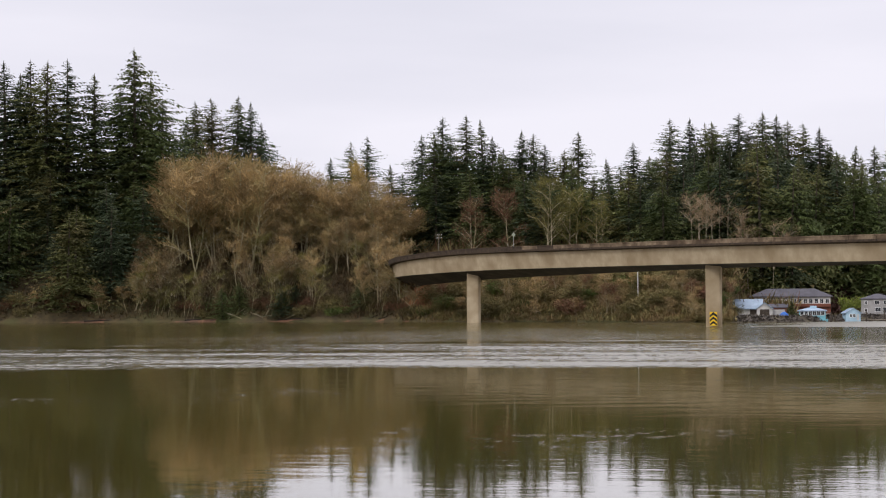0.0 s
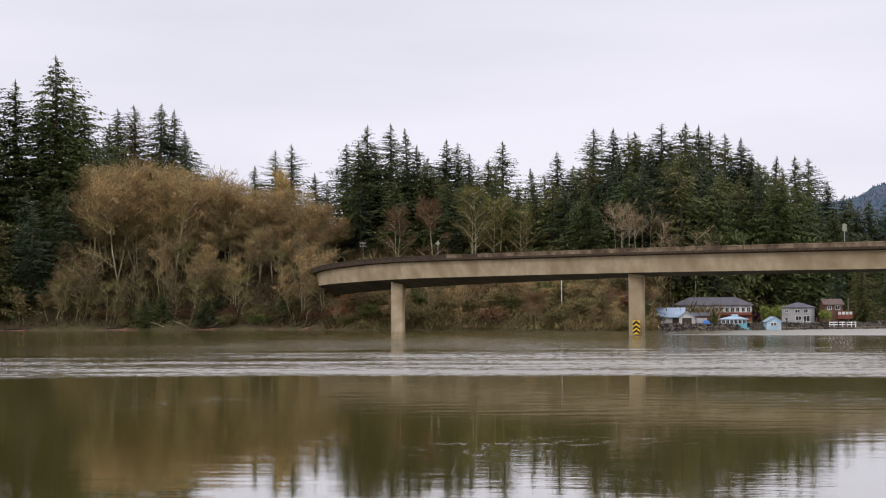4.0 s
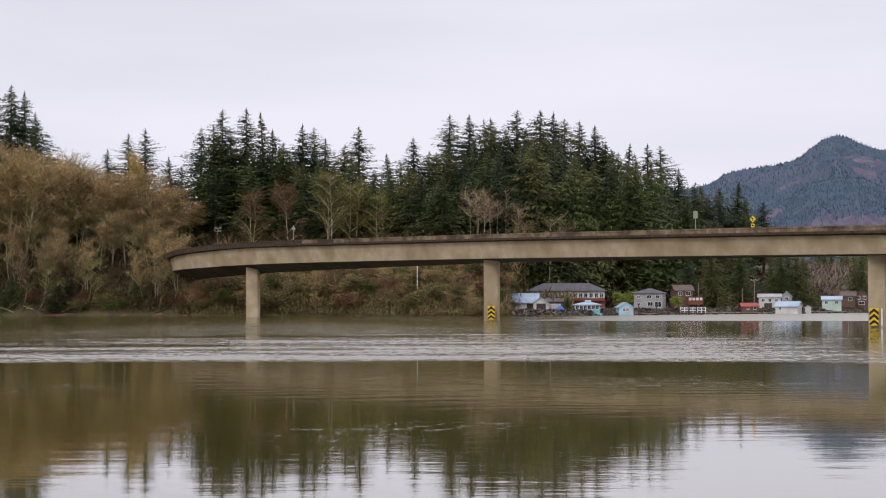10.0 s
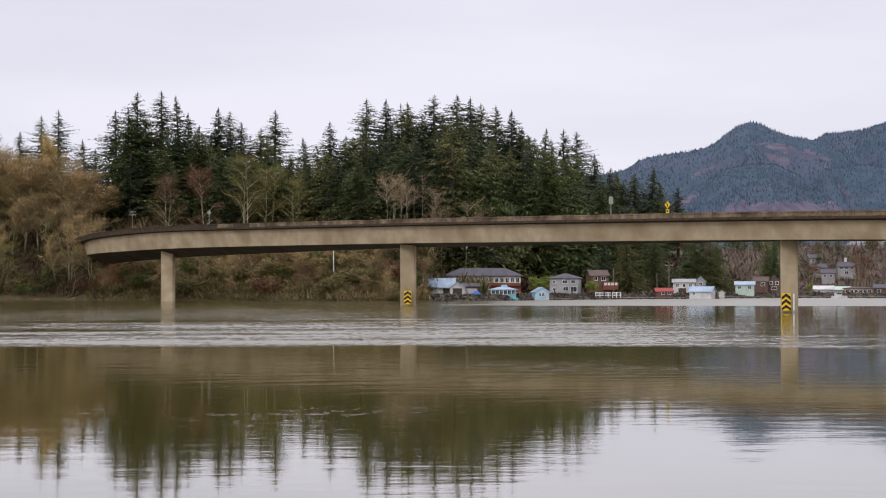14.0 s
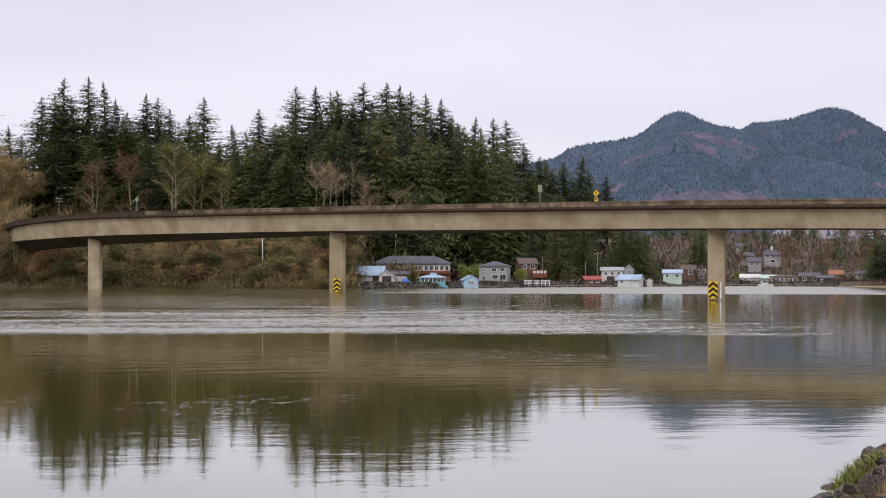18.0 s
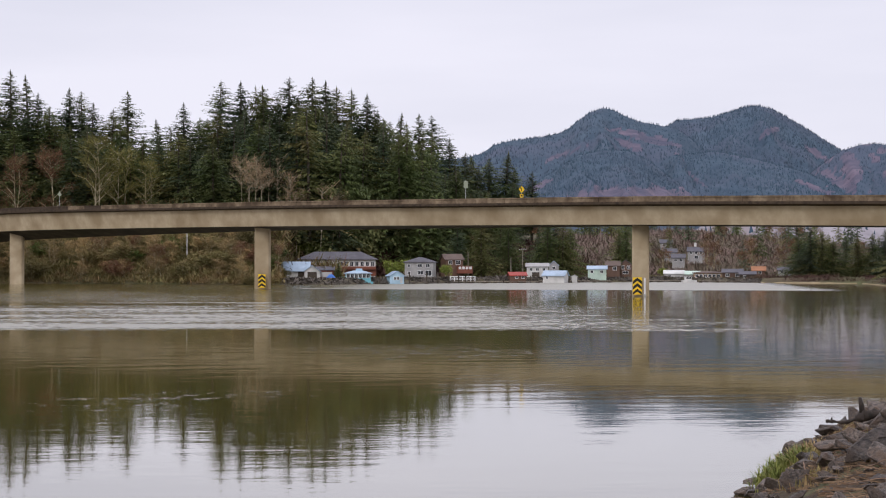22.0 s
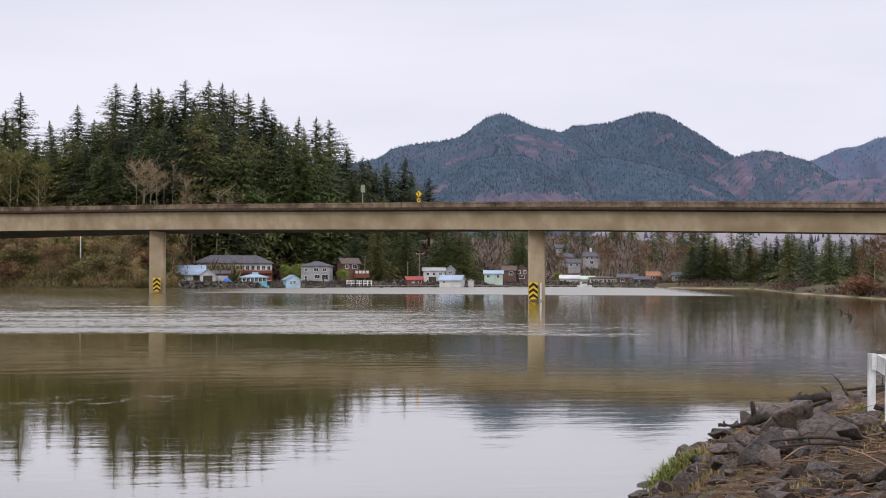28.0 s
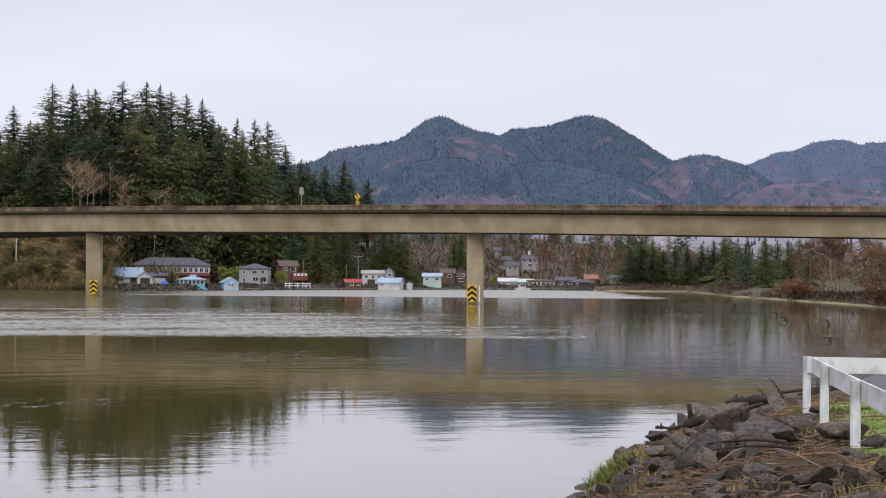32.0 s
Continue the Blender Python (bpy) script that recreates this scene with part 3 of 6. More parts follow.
# ---------------------------------------------------------------- trees
def conifer_mesh(seed, mat, height=40.0, radius=6.5, limbs=420, bare=0.10, ragged=0.35, power=0.75, spray=1.0, droop=0.5):
    """Trunk and crown: limbs all round the stem, each hung with overlapping sprays of needles."""
    r = random.Random(seed)
    t, c = Geo(), Geo()
    lean = (r.uniform(-0.7, 0.7), r.uniform(-0.7, 0.7))
    t.tube([(lean[0] * f * f, lean[1] * f * f, height * f) for f in (-0.05, 0.3, 0.65, 1.0)], [height * 0.0125, height * 0.010, height * 0.006, 0.03], 6)
    for i in range(limbs):
        f = bare + (1 - bare) * ((i + r.random()) / limbs) ** 0.95 * 0.992
        a = r.uniform(0, 2 * math.pi)
        patchy = noise.noise((math.cos(a) * 1.1 + seed, math.sin(a) * 1.1, f * 6.0)) + 0.55 * noise.noise((seed * 3.1, 0.5, f * 16.0)) * min(1.0, 4 * (1 - f))
        L = radius * min(1.25 * (1 - f) ** power, 0.80 + 0.2 * (1 - f)) * (1 + ragged * 1.5 * patchy) * r.uniform(0.55, 1.12)
        if f < bare + 0.12:
            L *= 0.6 + 3.3 * (f - bare)
        lift = (-0.10 + 0.6 * f ** 2) + r.gauss(0, 0.16)
        ca, sa = math.cos(a), math.sin(a)
        x0, y0, z0 = lean[0] * f * f, lean[1] * f * f, height * f
        reach = 0.75 * spray * (0.55 + 0.75 * (1 - f)) * min(1.0, 0.30 + 7 * (1 - f))
        n = max(2, int(L / (reach * 1.05)))
        for q in range(n + 1):
            u = (q + r.uniform(0.35, 0.75)) / (n + 0.6)
            rr = L * u
            x, y, z = x0 + ca * rr, y0 + sa * rr, z0 + rr * lift - droop * 0.42 * rr * u
            w = reach * r.uniform(0.65, 1.35) * (1.2 - 0.45 * u)
            for sgn in (-1, 1):
                b = a + sgn * r.uniform(0.35, 1.2)
                tip = (x + math.cos(b) * w * 1.15, y + math.sin(b) * w * 1.15, z - w * r.uniform(-0.15, 1.1) * (0.5 + droop))
                o, e = 0.42 * w, r.uniform(-0.22, 0.22) * w
                c.tri((x - ca * o, y - sa * o, z + e), (x + ca * o, y + sa * o, z - e), tip)
        c.tri((x - sa * 0.25 * w, y + ca * 0.25 * w, z + 0.1 * w), (x + sa * 0.25 * w, y - ca * 0.25 * w, z - 0.1 * w), (x + ca * w, y + sa * w, z + lift * w - 0.15 * w))
    c.tri((lean[0] - 0.18, lean[1], height * 0.96), (lean[0] + 0.18, lean[1], height * 0.96), (lean[0], lean[1], height * 1.012))
    return t.mesh("trunk", M_BARK, True), c.mesh("crown", mat)


def bare_mesh(seed, twig_mat, height=22.0, spread=6.0, lean=0.12, stems=1, twigs=900, low=0.22, bark=None, toward=None, fat=1.0):
    """A leafless broadleaf: leaning mossy stems, limbs, and a haze of twigs."""
    r = random.Random(seed)
    t, c = Geo(), Geo()
    ends = []
    for s in range(stems):
        a = r.uniform(0, 6.28) if toward is None else toward + r.gauss(0, 0.5)
        lx, ly = lean * math.cos(a), lean * math.sin(a)
        x0, y0 = (0, 0) if stems == 1 else (r.uniform(-1.0, 1.0), r.uniform(-1.0, 1.0))
        hh = height * r.uniform(0.8, 1.0)
        pts = [Vector((x0 + lx * hh * f + 0.35 * math.sin(f * 5 + a), y0 + ly * hh * f, hh * f)) for f in (-0.04, 0.2, 0.4, 0.6, 0.8, 0.97)]
        t.tube(pts, [hh * k * fat * 0.72 for k in (0.011, 0.0095, 0.008, 0.006, 0.004, 0.0015)], 5)
        for i in range(17):
            f = low + (0.97 - low) * r.random() ** 0.8
            j = min(4, int(f * 5))
            p = pts[j].lerp(pts[j + 1], f * 5 - j)
            b = r.uniform(0, 6.28)
            L = spread * (1.12 - f) ** 0.7 * r.uniform(0.6, 1.1) * 0.75 + 0.8
            m1 = p + Vector((math.cos(b) * L * 0.5, math.sin(b) * L * 0.5, L * r.uniform(0.3, 0.6)))
            m2 = m1 + Vector((math.cos(b) * L * 0.42, math.sin(b) * L * 0.42, L * r.uniform(0.0, 0.4)))
            c.tube([p, m1, m2], [0.085, 0.06, 0.03], 3, False)
            ends += [(p, m1), (m1, m2), (m1, m2)]
    limb_faces = len(c.f)
    for i in range(twigs * stems):
        p, q = ends[r.randrange(len(ends))]
        o = p.lerp(q, r.random()) + Vector((r.gauss(0, 0.5), r.gauss(0, 0.5), r.gauss(0, 0.5)))
        d = Vector((r.gauss(0, 0.9), r.gauss(0, 0.9), r.uniform(-0.4, 1.2))) + (q - p).normalized() * 0.5
        d = d.normalized() * r.uniform(0.6, 2.2)
        w = Vector((r.uniform(-1, 1), r.uniform(-1, 1), r.uniform(-0.4, 0.4))).normalized() * 0.062
        c.tri(o - w, o + w, o + d)
        if i % 2:
            o2 = o + d * 0.5
            d2 = Vector((d.x + r.gauss(0, 0.7), d.y + r.gauss(0, 0.7), d.z + r.uniform(-0.2, 0.7))) * 0.6
            c.tri(o2 - w * 0.7, o2 + w * 0.7, o2 + d2)
    crown = c.mesh("crown", twig_mat)
    crown.materials.append(bark or M_ALDER)
    crown.polygons.foreach_set("material_index", [1 if k < limb_faces else 0 for k in range(len(c.f))])
    return t.mesh("trunk", bark or M_ALDER, True), crown


def bush_mesh(seed, mat, radius=2.4, height=3.2, leaves=700, leaf=0.38):
    r = random.Random(seed)
    t, c = Geo(), Geo()
    for i in range(5):
        a = r.uniform(0, 6.28)
        t.tube([(0.2 * math.cos(a), 0.2 * math.sin(a), -0.3), (radius * 0.5 * math.cos(a), radius * 0.5 * math.sin(a), height * 0.7)], [0.06, 0.02], 4)
    lumps = [(r.uniform(-0.6, 0.6) * radius, r.uniform(-0.6, 0.6) * radius, r.uniform(0.25, 0.75) * height, r.uniform(0.35, 0.6) * radius) for _ in range(9)]
    for i in range(leaves):
        lx, ly, lz, lr = lumps[r.randrange(9)]
        d = Vector((r.gauss(0, 1), r.gauss(0, 1), r.gauss(0, 0.9))).normalized() * lr * r.uniform(0.6, 1.1)
        o = Vector((lx, ly, max(0.05, lz + d.z)))+ Vector((d.x, d.y, 0))
        a = Vector((r.uniform(-1, 1), r.uniform(-1, 1), r.uniform(-1, 1))).normalized() * leaf
        b = Vector((r.gauss(d.x, 1.0), r.gauss(d.y, 1.0), r.uniform(-0.3, 1.6))).normalized() * leaf * r.uniform(1.0, 2.4)
        c.tri(o - a * 0.22, o + a * 0.22, o + b)
    return t.mesh("stem", M_ALDER), c.mesh("foliage", mat)


def prototype(name, label, category, meshes, names, group):
    ob = thing(name, label, category, group=group)
    for me, nm in zip(meshes, names):
        part(nm, me, None, ob)
    return ob


TC = ("trunk", "crown")
KINDS = (
    ("tall dark green spruce with drooping limbs", 10, M_CONIFER_BLUE, 10.5, 0.05, 0.45, 1.0, 0.5),
    ("slim dark conifer with a ragged crown", 11, M_CONIFER, 8.5, 0.10, 0.6, 0.9, 0.4),
    ("broad green conifer with full drooping boughs", 12, M_CONIFER, 12.5, 0.03, 0.45, 0.95, 0.8),
    ("tall spruce with an open, gappy crown", 13, M_CONIFER_BLUE, 9.0, 0.14, 0.8, 0.85, 0.3),
    ("dense olive-green conifer clothed to the ground", 14, M_CONIFER_OLIVE, 11.5, 0.04, 0.45, 0.9, 0.6),
    ("narrow young conifer with a pointed top", 15, M_CONIFER, 9.0, 0.05, 0.5, 1.1, 0.5),
)


def conifer_set(limbs, spray, salt):
    return [prototype("conifer", label, "tree", conifer_mesh(seed + salt, mat, 40.0, radius, limbs, bare, ragged, power, spray, droop), TC, "conifers on the far bank") for label, seed, mat, radius, bare, ragged, power, droop in KINDS]


CONIFERS = conifer_set(470, 0.9, 0)
CONIFERS_FULL = conifer_set(230, 1.35, 40)
CONIFERS_BACK = conifer_set(120, 1.9, 80)
ALDERS = [prototype("alder", "leafless tawny alder with mossy leaning stems", "tree", bare_mesh(30 + i, (M_TWIG, M_TWIG, M_TWIG, M_TWIG, M_TWIG_RED, M_TWIG_RED)[i], 22.0, 8.0, (0.10, 0.2, 0.05, 0.28, 0.1, 0.15)[i], 1 if i % 2 else 2, 1500 if i % 2 else 800), TC, "bare alders on the far bank") for i in range(6)]
LEANERS = [prototype("alder", "slender leaning alder with a long bare pale stem", "tree", bare_mesh(130 + i, (M_DARKTWIG, M_MOSSTWIG, M_DARKTWIG)[i], 22.0, 8.0, 0.26, 2, 620, 0.27, M_ALDER, -0.2, 0.5), TC, "leaning alders at the water's edge") for i in range(3)]
PALE_ALDERS = [prototype("alder", "pale-barked leafless alder with an open crown", "tree", bare_mesh(140 + i, M_PALETWIG, 22.0, 6.5, 0.05, 1, 280, 0.45, M_PALEBARK, None, 0.9), TC, "pale alders above the bridge") for i in range(3)]
MOSSY = [prototype("mossy_maple", "moss-hung leafless maple, yellow-olive all over", "tree", bare_mesh(150 + i, M_MOSSTWIG, 22.0, 9.5, 0.05, 2, 900, 0.12), TC, "mossy maples among the conifers") for i in range(2)]
GOLD = [prototype("golden_tree", "slim straw-gold tree rising above the bare alders", "tree", bare_mesh(160, M_GOLD, 22.0, 3.6, 0.02, 1, 1500, 0.21), TC, "golden trees on the far bank")]
FULL = {id(p): k for p, k in ((CONIFERS, 40.0), (CONIFERS_FULL, 40.0), (CONIFERS_BACK, 40.0), (ALDERS, 22.0), (LEANERS, 22.0), (PALE_ALDERS, 22.0), (MOSSY, 22.0), (GOLD, 22.0))}
SHRUBS = [prototype("shrub", ("olive-brown scrub on the river bank", "green broadleaf shrub on the river bank", "russet leafless scrub on the river bank")[i % 3], "shrub", bush_mesh(50 + i, (M_BUSH, M_BUSH_GREEN, M_TWIG_RED)[i % 3], 2.6, 3.4, 1300), ("stem", "foliage"), "scrub on the far bank") for i in range(6)]
used = set()


def on_clay(az, d):
    r = d - float(np.interp(az, SHORE_AZ, SHORE_D))
    return -21.75 + 0.2 * math.sin(d) < az < -20.95 + 0.2 * math.cos(1.7 * d) and 7 < r < 32


def plant(protos, i, az, dist, height, wide=1.0, base=None, ref=None, sink=0.3):
    ob = protos[i % len(protos)]
    ref = ref or FULL.get(id(protos), 3.4)
    p = polar(az, dist)
    z = ground_z(p.x, p.y) if base is None else base
    k = height / ref
    spin = rng.uniform(-0.4, 0.4) if protos is LEANERS else rng.uniform(0, 6.28)
    m = Matrix.Translation((p.x, p.y, z - sink)) @ Matrix.Rotation(spin, 4, "Z") @ Matrix.Diagonal((k * wide, k * wide, k, 1))
    if ob.name not in used:
        used.add(ob.name)
        ob.matrix_basis = m
        return ob
    return copy_thing(ob, m @ Matrix.Diagonal((1 / ob.scale.x, 1 / ob.scale.y, 1 / ob.scale.z, 1)))


def skyline(rows, dist, jitter, wide, kinds, protos=CONIFERS):
    """Trees given by bearing and by the elevation of their tips."""
    full = FULL[id(protos)]
    for k, (az, el) in enumerate(rows):
        d = dist + rng.uniform(-jitter, jitter)
        p = polar(az, d)
        height = math.tan(radians(el)) * d + EYE - ground_z(p.x, p.y)
        if height < 4:
            continue
        plant(protos, kinds[k % len(kinds)], az, d, height, wide * (1.5 if full > 30 else 1.12) * min(1.6, (full / height) ** 0.4))


skyline([(-34.67, 7.85), (-34.26, 7.46), (-33.9, 7.92), (-33.45, 7.88), (-32.74, 7.95), (-31.87, 7.52), (-31.01, 7.17), (-30.56, 8.37), (-30.04, 7.4), (-29.69, 6.73)], 690, 12, 1.35, (3, 0, 1, 4, 3, 1, 0, 2, 4, 0))
skyline([(-28.9, 6.18), (-28.59, 6.69), (-28.01, 6.8), (-27.23, 6.88), (-26.77, 6.67), (-26.45, 6.02)], 730, 10, 1.1, (0, 2, 4, 2, 0))
skyline([(-24.15, 4.85), (-23.45, 5.37), (-22.93, 5.56), (-22.08, 4.62), (-21.76, 4.34)], 700, 10, 1.0, (0, 1, 3, 5, 0))
skyline([(-21.08, 5.59), (-20.7, 5.65), (-20.41, 6.21), (-20.1, 5.55), (-19.6, 6.24), (-19.0, 6.1), (-18.74, 5.54), (-18.4, 5.12), (-17.74, 5.72), (-17.36, 5.62), (-17.05, 5.24), (-16.39, 5.05), (-15.88, 5.66), (-14.84, 4.75), (-14.05, 5.3), (-13.54, 4.82)], 668, 14, 1.2, (0, 1, 3, 4, 1, 5, 0, 2))
skyline([(-13.25, 4.79), (-12.87, 6.04), (-12.19, 6.04), (-11.46, 5.91), (-10.65, 6.19), (-10.23, 5.53), (-9.86, 6.19), (-9.38, 6.09), (-9.01, 5.9), (-8.54, 5.81), (-8.01, 5.65), (-7.7, 5.05)], 660, 14, 1.35, (4, 1, 0, 2, 3, 4, 2, 0))
skyline([(-7.45, 4.86), (-6.98, 5.05), (-6.29, 5.0), (-5.82, 4.94), (-5.26, 4.19), (-4.8, 3.72), (-4.43, 3.62), (-3.96, 3.53), (-3.41, 3.74), (-3.13, 3.24), (-2.52, 3.08)], 690, 12, 1.2, (2, 5, 1, 3, 0, 4, 5))


SKY_AZ = (-37, -34.5, -31.9, -30.5, -29.5, -28, -26.5, -25, -23, -21.7, -21, -20, -18.7, -17.5, -16.4, -15.8, -14.8, -13.4, -12.8, -10.6, -9.0, -8.0, -7.4, -5.8, -5.2, -4.4, -2.5)
SKY_EL = (7.5, 7.6, 7.5, 8.2, 6.7, 6.7, 6.0, 5.0, 5.3, 4.4, 5.5, 5.8, 5.5, 5.6, 5.1, 5.5, 4.8, 4.8, 6.0, 6.0, 5.9, 5.6, 5.0, 4.9, 4.2, 3.6, 3.1)


def crowd(protos, count, a0, a1, d0, d1, low, high, wide, kinds):
    """A stand whose tips stay between low and high degrees under the skyline of the wood."""
    for k in range(count):
        az = a0 + (a1 - a0) * (k + rng.random()) / count
        el = float(np.interp(az, SKY_AZ, SKY_EL)) - rng.uniform(low, high)
        d = float(np.interp(az, SHORE_AZ, SHORE_D)) + rng.uniform(d0, d1)
        q = polar(az, d)
        h = math.tan(radians(el)) * d + EYE - ground_z(q.x, q.y)
        if h > 6:
            plant(protos, rng.choice(kinds), az, d, h, wide * rng.uniform(0.85, 1.2) * min(1.7, (FULL[id(protos)] / h) ** 0.5))


def fill(protos, count, a0, a1, d0, d1, h0, h1, wide, kinds):
    """A stand of trees between two bearings and two distances behind the shore."""
    for _ in range(count):
        az = rng.uniform(a0, a1)
        d = float(np.interp(az, SHORE_AZ, SHORE_D)) + rng.uniform(d0, d1)
        if on_clay(az, d):
            continue
        q, h = polar(az, d), rng.uniform(h0, h1)
        if az > -2.4:
            h = min(h, math.tan(radians(1.95)) * d + EYE - ground_z(q.x, q.y))
            if h < 5:
                continue
        plant(protos, rng.choice(kinds), az, d, h, wide * rng.uniform(0.85, 1.2))


fill(CONIFERS_FULL, 32, -37, -30, 5, 58, 24, 38, 1.35, (0, 2, 4, 0))
fill(CONIFERS_FULL, 6, -29.8, -22, 2, 8, 9, 13, 1.8, (0, 2))
skyline([(-29.4, 5.1), (-28.7, 5.2), (-28.0, 5.18), (-27.2, 5.12), (-26.5, 5.0), (-26.0, 4.7), (-25.5, 4.78), (-25.0, 4.6), (-24.4, 4.42), (-23.8, 4.42), (-23.0, 4.3), (-22.3, 4.1), (-21.8, 3.8), (-21.45, 3.1)], 655, 8, 1.15, (0, 1, 2, 3), ALDERS)
skyline([(-23.33, 5.11), (-23.11, 4.77)], 668, 2, 1.0, (0, 0), GOLD)
skyline([(-25.93, 4.72), (-25.51, 4.87), (-25.08, 4.79), (-24.69, 4.63)], 690, 6, 1.6, (0, 1, 2), PALE_ALDERS)
CANOPY_AZ, CANOPY_EL = (-30, -29.4, -28, -26.5, -25.5, -24.4, -23, -22.3, -21.6), (4.3, 5.05, 5.15, 4.95, 4.75, 4.4, 4.25, 4.05, 3.4)
for k in range(30):
    az = -29.9 + 8.2 * k / 29
    el = float(np.interp(az, CANOPY_AZ, CANOPY_EL)) - rng.uniform(0.0, 0.35)
    skyline([(az, el)], 648 if k % 2 else 662, 6, 1.25, (k % 4,), ALDERS)
fill(ALDERS, 34, -30.8, -21.4, 5, 52, 16, 23, 1.1, (0, 1, 2, 3))
fill(LEANERS, 58, -30.8, -21.6, 2, 26, 11, 19, 1.1, (0, 1, 2))
fill(ALDERS, 40, -30.2, -21.5, 22, 56, 17, 23, 1.15, (0, 1, 2, 3))
fill(ALDERS, 10, -34, -30, 3, 14, 9, 15, 1.2, (0, 1, 3))
crowd(CONIFERS_FULL, 44, -21, -13, 62, 112, 0.25, 1.7, 1.35, (0, 2, 4, 1))
crowd(CONIFERS_FULL, 40, -13.2, -4.2, 72, 118, 0.2, 1.5, 1.4, (0, 2, 4, 2))
# pale open-crowned alders in front of the dark wood, and mossy maples in it
skyline([(-12.13, 3.97), (-12.0, 3.94), (-11.7, 3.69), (-11.46, 3.73), (-11.23, 3.66), (-11.01, 3.64), (-10.65, 3.57), (-10.33, 3.23), (-11.89, 3.54)], 600, 4, 0.9, (0, 1, 2), PALE_ALDERS)
skyline([(-9.59, 2.76), (-9.2, 2.83), (-8.92, 2.68)], 598, 4, 1.2, (2, 0, 1), PALE_ALDERS)
skyline([(-14.68, 3.85), (-15.21, 3.54), (-16.11, 4.05), (-16.8, 4.4), (-8.95, 2.71)], 622, 8, 1.1, (0, 1), MOSSY)
skyline([(-19.35, 3.39), (-18.12, 3.85)], 618, 8, 1.0, (4, 5), ALDERS)
fill(ALDERS, 24, -20.8, -10.9, 6, 24, 8, 12, 1.3, (0, 1, 2, 4, 5))
fill(CONIFERS_FULL, 7, -15.2, -13.5, 30, 42, 10, 14, 1.7, (0, 2))
fill(SHRUBS, 90, -21.6, -10.85, 1, 44, 2.6, 6, 1.4, (0, 3, 1, 0, 3, 2))
fill(ALDERS, 34, -20.6, -10.9, 3, 26, 5.5, 9, 1.5, (0, 1, 2, 3))
fill(SHRUBS, 40, -35.5, -21, 3, 9, 2.2, 4.5, 1.4, (0, 3, 2, 4))
# behind the houses
fill(CONIFERS_FULL, 12, -12.9, -8.2, 100, 122, 36, 45, 1.15, (0, 2, 4, 2))
fill(CONIFERS_FULL, 20, -10.6, -3, 66, 110, 20, 30, 1.25, (0, 2, 4))
fill(ALDERS, 12, -10.6, -1, 64, 100, 8, 14, 1.2, (4, 5, 0))
skyline([(-2.0, 1.6), (-1.75, 1.75), (-1.5, 1.6), (-1.25, 1.3), (-2.3, 1.3), (0.35, 1.25), (0.6, 1.4), (-5.0, 1.5), (-4.2, 1.7), (-3.3, 1.6)], 622, 5, 0.7, (2, 0, 4))
fill(CONIFERS_BACK, 22, -1, 9.5, 230, 420, 15, 24, 1.0, (0, 2, 4))
fill(CONIFERS_BACK, 22, -3.2, 9, 120, 330, 13, 22, 1.0, (0, 2, 4))
fill(ALDERS, 20, 0.5, 9.5, 60, 330, 9, 15, 1.4, (4, 5, 4))
# the wooded point
skyline([(6.2, 0.95), (6.58, 1.2), (6.95, 1.1), (7.3, 0.8), (7.7, 0.95), (8.1, 0.92), (8.55, 1.02), (8.95, 1.15), (9.3, 1.1), (9.7, 1.1), (10.1, 1.05), (10.6, 1.15), (11.0, 1.1), (11.35, 1.15), (11.7, 1.2)], 625, 14, 0.9, (2, 0, 4))
fill(CONIFERS_FULL, 12, 6.2, 12.5, 55, 130, 14, 19, 1.4, (0, 2, 4))
fill(CONIFERS_BACK, 7, 12.5, 18, 120, 260, 14, 18, 1.1, (0, 2))
fill(ALDERS, 40, 11.6, 17.5, 9, 90, 10, 16, 1.4, (4, 5))
fill(SHRUBS, 16, 8.6, 16, 5, 26, 2, 3.6, 1.5, (2, 5))
fill(SHRUBS, 5, 9.3, 9.9, 4, 9, 3.4, 4.6, 1.7, (2, 5))
fill(SHRUBS, 9, 11.2, 12.4, 4, 10, 3.6, 5.2, 1.7, (2, 5))
fill(SHRUBS, 12, 13.3, 17, 4, 12, 3.6, 5.4, 1.7, (2, 5))


def thicket(name, label, mat, a0, a1, r0, r1, count, size, reps=3, slim=0.18, gaps=-1.0):
    """Uncountable low growth over a stretch of the far bank, in one mesh."""
    r = random.Random(len(name) + count)
    g = Geo()
    for _ in range(count):
        az = r.uniform(a0, a1)
        d = float(np.interp(az, SHORE_AZ, SHORE_D)) + r.uniform(r0, r1)
        if on_clay(az, d):
            continue
        p = polar(az, d)
        if noise.noise((p.x * 0.06, p.y * 0.06, 2.5)) < gaps:
            continue
        z = ground_z(p.x, p.y)
        h = size * r.uniform(0.4, 1.3) * (0.7 + 0.8 * abs(noise.noise((p.x * 0.07, p.y * 0.07, 5))))
        for k in range(reps):
            a = r.uniform(0, 6.28)
            w = h * slim
            b = Vector((p.x + r.uniform(-1, 1) * h * 0.5, p.y + r.uniform(-1, 1) * h * 0.5, z - 0.2 + r.uniform(0, 0.6) * h))
            tip = b + Vector((math.cos(a) * h * 0.6, math.sin(a) * h * 0.6, h * r.uniform(0.25, 0.9)))
            g.tri((b.x - w * math.sin(a), b.y + w * math.cos(a), b.z), (b.x + w * math.sin(a), b.y - w * math.cos(a), b.z), tip)
    tagged(part(name, g, mat), label, "undergrowth", kind="stuff")


